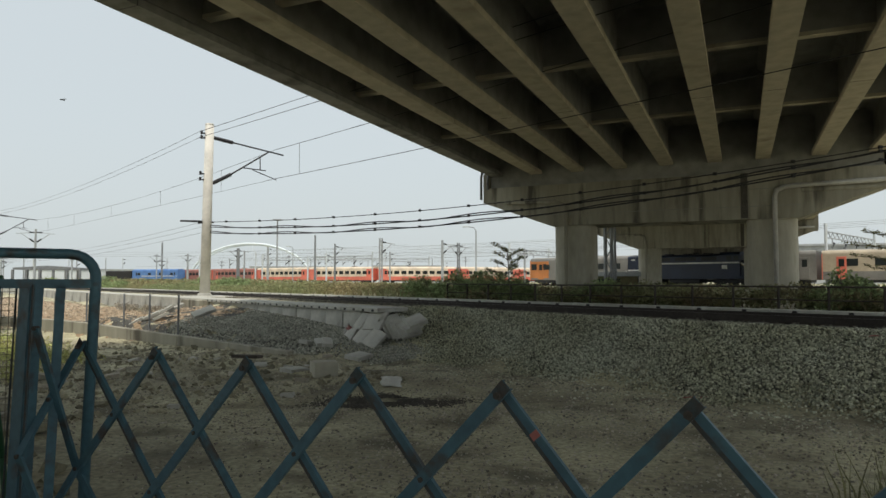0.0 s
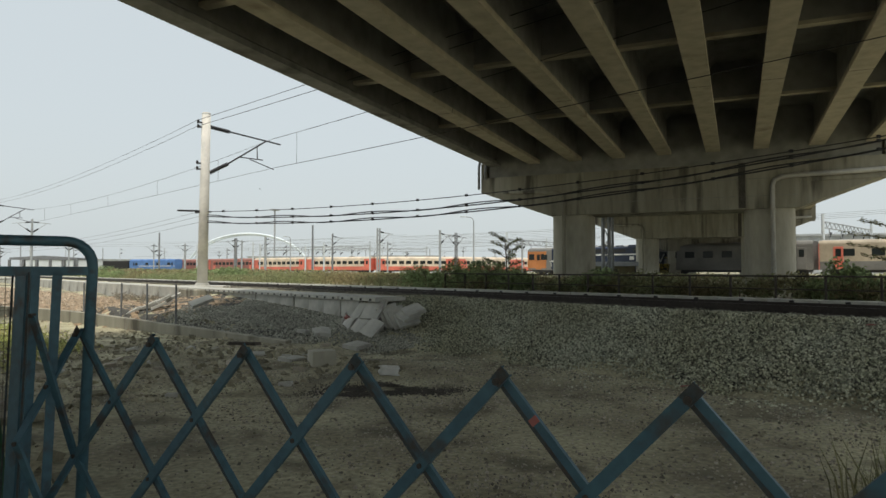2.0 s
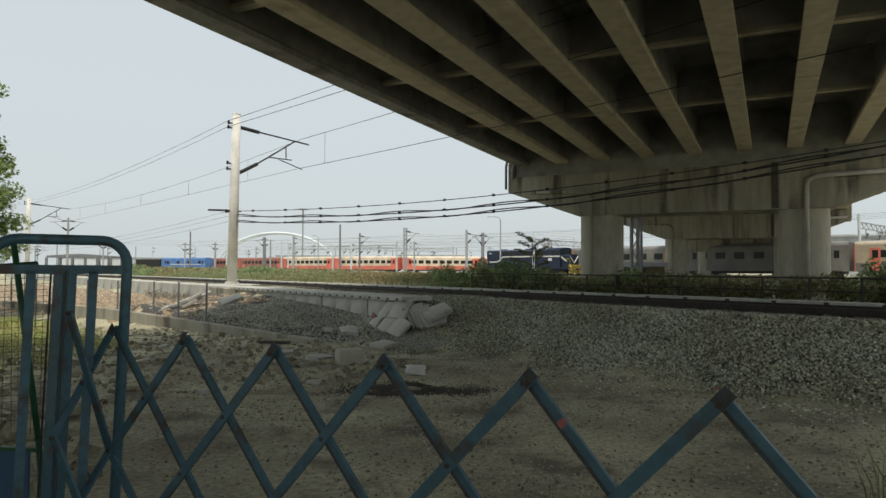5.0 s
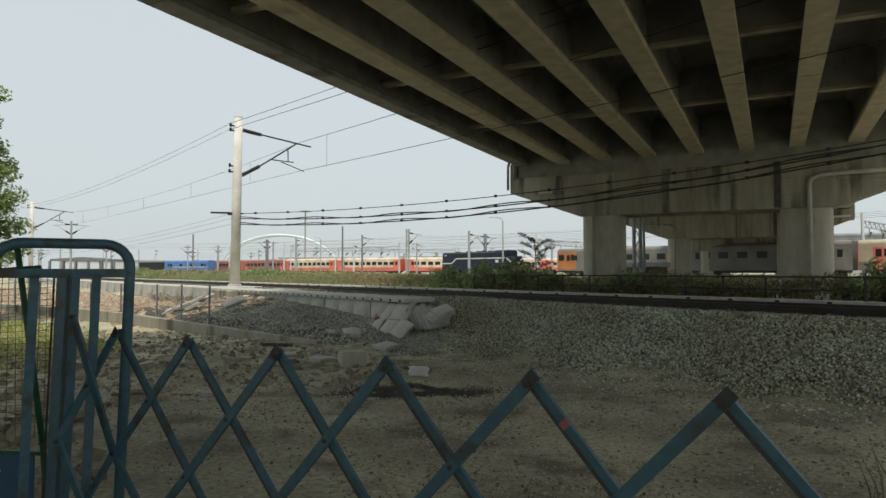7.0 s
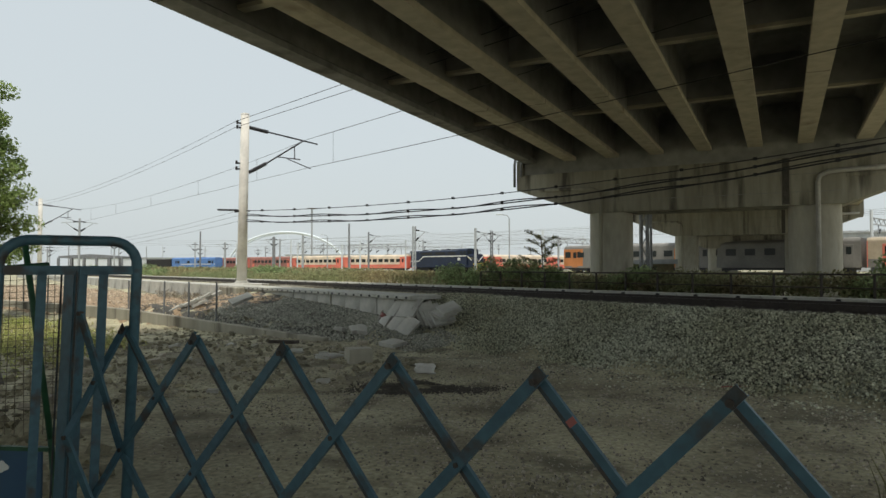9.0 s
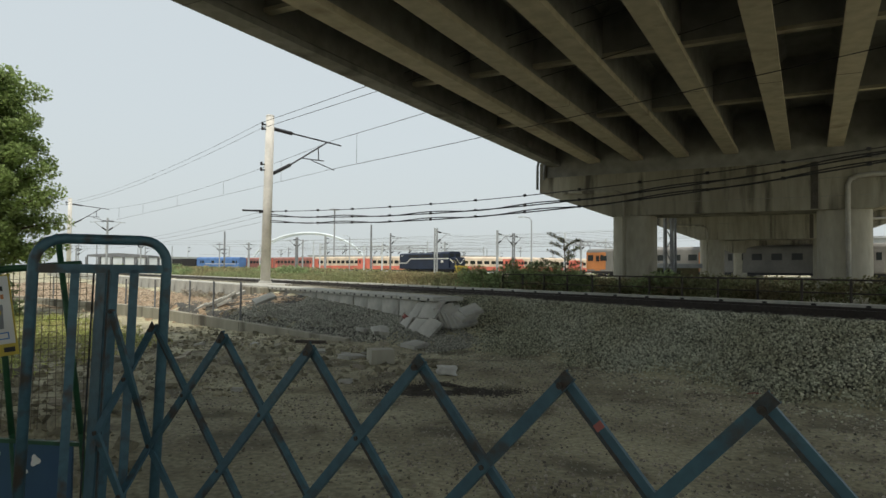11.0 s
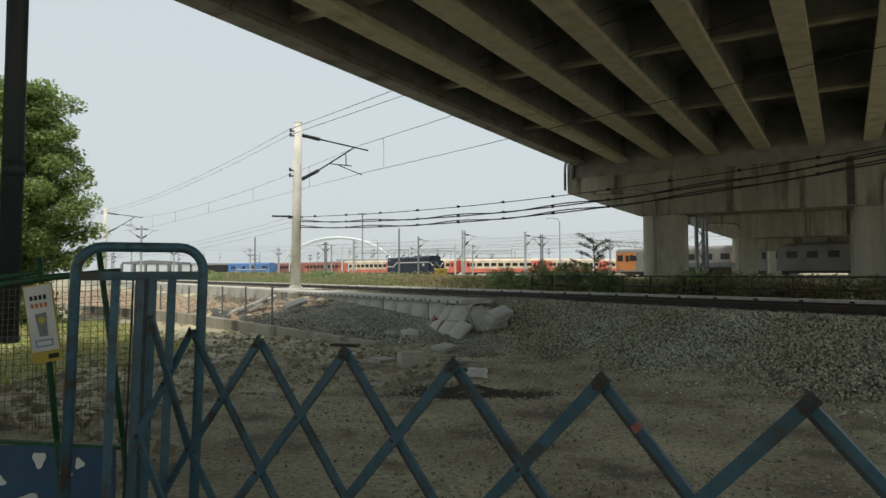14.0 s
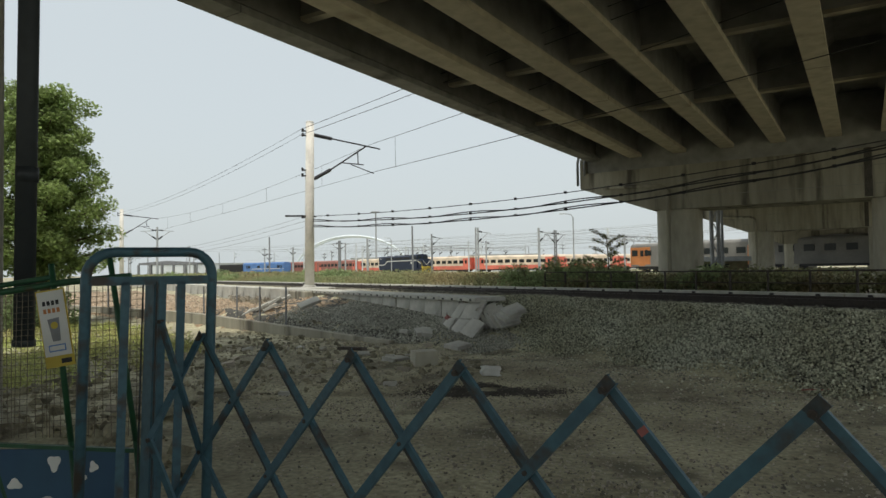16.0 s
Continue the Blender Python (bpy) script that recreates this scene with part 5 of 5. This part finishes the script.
def blades(name, roots, h0, h1, mat, label, category="grass", wide=0.012, bend=0.35):
    n = len(roots)
    h = rng.uniform(h0, h1, n)
    a = rng.uniform(0, 6.28, n)
    side = np.stack([np.cos(a), np.sin(a), np.zeros(n)], -1) * wide
    b = rng.uniform(0, 6.28, n)
    lean = np.stack([np.cos(b), np.sin(b), np.zeros(n)], -1) * (h * rng.uniform(0.05, bend, n))[:, None]
    p = np.asarray(roots, float)
    up = np.array([0, 0, 1.0])
    mid = p + lean * 0.35 + up * (h * 0.6)[:, None]
    tip = p + lean + up * h[:, None]
    v = np.stack([p - side, p + side, mid + side * 0.8, mid - side * 0.8, tip], 1)
    f = [(5 * i, 5 * i + 1, 5 * i + 2, 5 * i + 3) for i in range(n)] + [(5 * i + 3, 5 * i + 2, 5 * i + 4) for i in range(n)]
    me = bpy.data.meshes.new(name)
    me.from_pydata(v.reshape(-1, 3).tolist(), [], f)
    me.materials.append(mat)
    return tagged(new(name, me), label, category, "", "stuff")


def build_tree():
    at = Vector((-16.0, 19.4, 0))
    root = thing("broadleaf_tree", Matrix.Translation(at), "tall green broadleaf tree with tiered branches", "tree")
    part("trunk", tube(BM(), [(0, 0, -0.2), (0.06, 0.03, 2.2), (-0.05, 0.0, 4.5), (0.02, 0.04, 6.4), (0, 0, 7.4)], 0.24, 12, 0.05), TRUNK, root, "rough brown trunk", True)
    cen = []
    for i in range(48):
        z = 1.8 + 5.4 * i / 47
        a = i * 2.4
        reach = (2.05 - 0.38 * max(0.0, z - 3.9)) * rng.uniform(0.8, 1.0)
        e = Vector((math.cos(a) * reach, math.sin(a) * reach, z + 0.35))
        part("limb", tube(BM(), [(0, 0, z - 0.3), e * 0.5 + Vector((0, 0, z * 0.5 - 0.1)), e], 0.07, 6, 0.015), TRUNK, root)
        for k in range(6):
            f = 0.15 + 0.85 * k / 5
            q = Vector((0, 0, z - 0.3)).lerp(e, f)
            cen.append(q + Vector((rng.uniform(-0.3, 0.3), rng.uniform(-0.3, 0.3), rng.normal(0.05, 0.1))))
    cen += [(rng.normal(0, 0.35), rng.normal(0, 0.35), 7.0 + 0.75 * rng.random()) for _ in range(8)]
    leaves("crown", clumps(cen, 230, (0.5, 0.5, 0.33)), 0.15, LEAF_GREEN, root, "dense green leaves in layers", flat=0.5)


build_tree()


def in_strip(n, u0, u1, v0, v1):
    c, s = math.cos(radians(40.3)), math.sin(radians(40.3))
    a, b = rng.uniform(u0, u1, n), rng.uniform(v0, v1, n)
    return np.stack([a * c - b * s, a * s + b * c, np.full(n, 0.93)], -1)


# weeds beyond the track, in tufts of different height
c = in_strip(1500, 15.2, 24.0, 15.0, 60.0)
tall = np.array([0.04 + 0.44 * (0.5 + 0.5 * noise.noise((x * 0.12, y * 0.12, 2))) for x, y, _ in c])
leaves("weed_strip", clumps(c + np.stack([0 * tall, 0 * tall, tall], -1), 60, (0.5, 0.5, 0.3)), 0.12, WEED, None, "sunlit yellow-green weeds beyond the track", "weeds", slim=0.7)
c = in_strip(1500, 17.0, 40.0, 60.0, 190.0)
leaves("far_weeds", clumps(c + np.array([0, 0, 0.35]), 30, (1.2, 1.2, 0.6)), 0.32, WEED, None, "green scrub along the far track", "scrub", slim=0.7)
p = in_strip(1800, 14.6, 17.0, 16.0, 60.0)
blades("dry_grass", p, 0.15, 0.5, WEED, "dry grass along the kerb", "grass", 0.014)
# scrub between the far tracks, in front of the standing carriages
q = []
for k in range(900):
    s = rng.uniform(-60, 150)
    off = rng.uniform(7, 40)
    x0, y0 = 24.0 - 0.728 * s, 74.0 + 0.686 * s
    q.append((x0 - 0.686 * off, y0 - 0.728 * off, 0.95 + rng.random() * 0.22))
leaves("yard_scrub", clumps(q, 30, (1.3, 1.3, 0.4)), 0.3, WEED, None, "low scrub between the yard tracks", "scrub", slim=0.7)


def build_hedge():
    root = thing("hedge_row", TRACK, "dark overgrown hedge behind the track", "hedge")
    cen = [(rng.uniform(15.5, 17.0), v, 0.95 + rng.uniform(0.1, 0.42 + 0.12 * math.sin(v * 1.3))) for v in rng.uniform(-6, 13.6, 420)]
    leaves("foliage", clumps(cen, 75, (0.34, 0.34, 0.24)), 0.1, HEDGE, root, "dark green and brown leaves")
    for i in range(26):
        v = -6 + 0.76 * i
        part("stem", tube(BM(), [(16.2, v, 0.8), (16.2 + rng.normal(0, 0.1), v + 0.1, 1.4)], 0.02, 5, 0.01), TRUNK, root)
    fence = thing("rail_fence", TRACK, "rusty brown steel rail fence before the hedge", "fence")
    part("top_rail", tube(BM(), [(15.15, -8, 1.5), (15.15, 17.6, 1.53)], 0.022, 6), RUST, fence)
    part("mid_rail", tube(BM(), [(15.15, -8, 1.22), (15.15, 17.6, 1.24)], 0.016, 6), RUST, fence)
    for i in range(26):
        part("post", box(BM(), (15.13, -7.9 + 1.02 * i, 0.8), (15.17, -7.86 + 1.02 * i, 1.53)), RUST, fence)


build_hedge()


def bush(u, v, w, h, label, n=26, z=0.93, leaf=0.11, spread=0.3):
    root = thing("bush", TRACK @ pose(u, v, z), label, "bush", "bushes by the tracks")
    cen = []
    for i in range(n):
        a, r = rng.uniform(0, 6.28), w * math.sqrt(rng.random())
        z = h * rng.uniform(0.15, 1.0) * (1 - 0.45 * (r / w) ** 2)
        cen.append((r * math.cos(a), r * math.sin(a), z))
        if i % 3 == 0:
            part("stem", tube(BM(), [(0, 0, 0), (r * math.cos(a) * 0.5, r * math.sin(a) * 0.5, z * 0.6), cen[-1]], 0.025, 5, 0.008), TRUNK, root)
    leaves("foliage", clumps(cen, 110, (spread, spread, spread * 0.73)), leaf, FOLIAGE, root, "dark green leaves")


bush(15.6, 19.0, 1.05, 1.15, "rounded dark green bush behind the track")
bush(15.9, 17.8, 0.95, 1.05, "dark green bush behind the track")
bush(16.2, 16.5, 1.0, 1.05, "low dark green bush behind the track")
bush(15.9, 15.2, 0.7, 0.9, "low dark green bush by the fence end")
bush(16.0, 11.8, 0.6, 0.75, "small dark bush against the rail fence")
bush(16.2, 5.4, 0.8, 0.85, "leafy green bush in the hedge")

for k in range(8):
    v = 44 + 10.4 * k
    bush(19.0 + 3.2 * math.sin(k * 2.3) + 0.1 * k, v, 2.2 + 0.7 * math.sin(k * 1.1), 0.7 + 0.2 * math.sin(k * 1.9) + 0.02 * k, "sunlit green shrub along the far track", 16, 0.93, 0.22, 0.6)
for u, v in ((-0.6, 23.6), (0.4, 24.4), (-1.8, 24.4), (-0.4, 26.5)):
    bush(u, v, 0.9, 1.3, "green shrub at the foot of the tree", 20, 0.0, 0.13, 0.4)


def sapling(m, h, reach, label, seed):
    """A small open tree with feathery level branches."""
    g = np.random.default_rng(seed)
    root = thing("sapling", m, label, "tree", "saplings")
    part("trunk", tube(BM(), [(0, 0, 0), (0.04, 0, h * 0.5), (-0.02, 0.03, h)], 0.03, 6, 0.01), TRUNK, root)
    pts = []
    for i in range(11):
        z = h * (0.5 + 0.5 * i / 10)
        a = i * 2.2
        r = reach * g.uniform(0.55, 1.0)
        e = Vector((math.cos(a) * r, math.sin(a) * r, z + 0.12))
        part("branch", tube(BM(), [(0, 0, z - 0.1), e * 0.5 + Vector((0, 0, z * 0.5)), e], 0.014, 5, 0.005), TRUNK, root)
        for k in range(7):
            q = Vector((0, 0, z - 0.1)).lerp(e, 0.3 + 0.7 * k / 6)
            pts.append((q.x, q.y, q.z + 0.05))
    leaves("foliage", clumps(pts, 16, (0.13, 0.13, 0.05)), 0.09, HEDGE, root, "sparse feathery leaves", flat=0.6, slim=0.7)


sapling(TRACK @ pose(15.9, 15.4, 0.9), 1.8, 0.85, "small open sapling with feathery leaves by the fence", 5)
sapling(Matrix.Translation((10.7, 15.3, 0.9)), 1.75, 1.25, "sapling with drooping leafy branches beside the hedge", 9)
# grass by the gate and beyond the barrier
q = np.stack([rng.uniform(2.4, 3.6, 650), rng.uniform(3.3, 4.2, 650), np.zeros(650)], -1)
blades("grass_tuft", q, 0.3, 0.72, HEDGE, "tall green grass tuft near the gate", "grass", 0.007, 0.5)
c = np.stack([rng.uniform(-24, -7.0, 2600), rng.uniform(8.5, 27, 2600), np.full(2600, 0.08)], -1)
c = c[[to_track(x, y)[0] < wall_u(to_track(x, y)[1]) - 1.0 and to_track(x, y)[0] < 3.4 for x, y, _ in c]]
leaves("grass_patch", clumps(c, 45, (0.4, 0.4, 0.12)), 0.1, GRASS, None, "sunlit yellow-green grass beyond the mesh fence", "grass", slim=0.5)
c = np.array([(*(to := (TRACK @ Vector((u, v, 0))))[:2], height(to[0], to[1]) + 0.1) for u, v in zip(rng.uniform(7.9, 8.6, 40), rng.uniform(24.5, 32, 40))])
leaves("dry_tufts", clumps(c, 50, (0.22, 0.22, 0.2)), 0.14, GRIT, None, "dry brown tufts under the kerb", "weeds", slim=0.4)


# ---- bird ----
def build_bird():
    root = thing("bird", pose(-25, 45, 12), "small dark bird in flight", "bird")
    part("body", tube(BM(), [(0, -0.14, 0), (0, -0.06, 0.0), (0, 0.06, 0.0), (0, 0.16, 0.01)], 0.045, 8, 0.02), BLACK, root, "", True)
    wings = []
    for s in (-1, 1):
        bm = prism(BM(), [(0, 0), (s * 0.12, 0.012), (s * 0.26, 0.0), (s * 0.12, 0.02), (0, 0.015)], -0.05, 0.05)
        wings.append(part("wing", bm, BLACK, root))
    return root, wings


bird, wings = build_bird()


# ---- what moves ----
def motions():
    way = Vector((-math.sin(radians(EMU_A)), math.cos(radians(EMU_A)), 0))
    start = Vector((29.8, 80.7, 1.0))
    rows = []
    for t, s in ((0, 0.0), (1, 5.6), (2, 11.2), (3, 16.8), (4, 22.6), (5.2, 29.3), (6.5, 36.2), (8, 43.6), (9, 48.4), (10.2, 54.2), (11.5, 60.2), (13, 67.0), (14.5, 73.3), (16, 79.6)):
        p = start + way * s
        rows.append((t, pose(p.x, p.y, p.z, 0, 0, EMU_A)))
    walk(loco, rows)
    walk(bird, [(t, pose(x, y, z, 0, 0, -20)) for t, x, y, z in BIRD])
    for s, wing in zip((-1, 1), wings):
        walk(wing, [(0.1 * k, pose(0, 0, 0, 0, s * (20 * math.sin(k * 2.1) - 8), 0)) for k in range(161)])


BIRD = [(0, -22.95, 39.53, 12.55), (0.5, -24.74, 51.6, 13.1), (1.0, -25.8, 65.73, 13.18), (1.5, -26.48, 81.8, 13.54), (2.0, -27.28, 99.76, 13.94), (4, -33.96, 188.97, 16.22), (8, -44.01, 378.05, 20.02), (16, -131.62, 788.83, 28.27)]
motions()
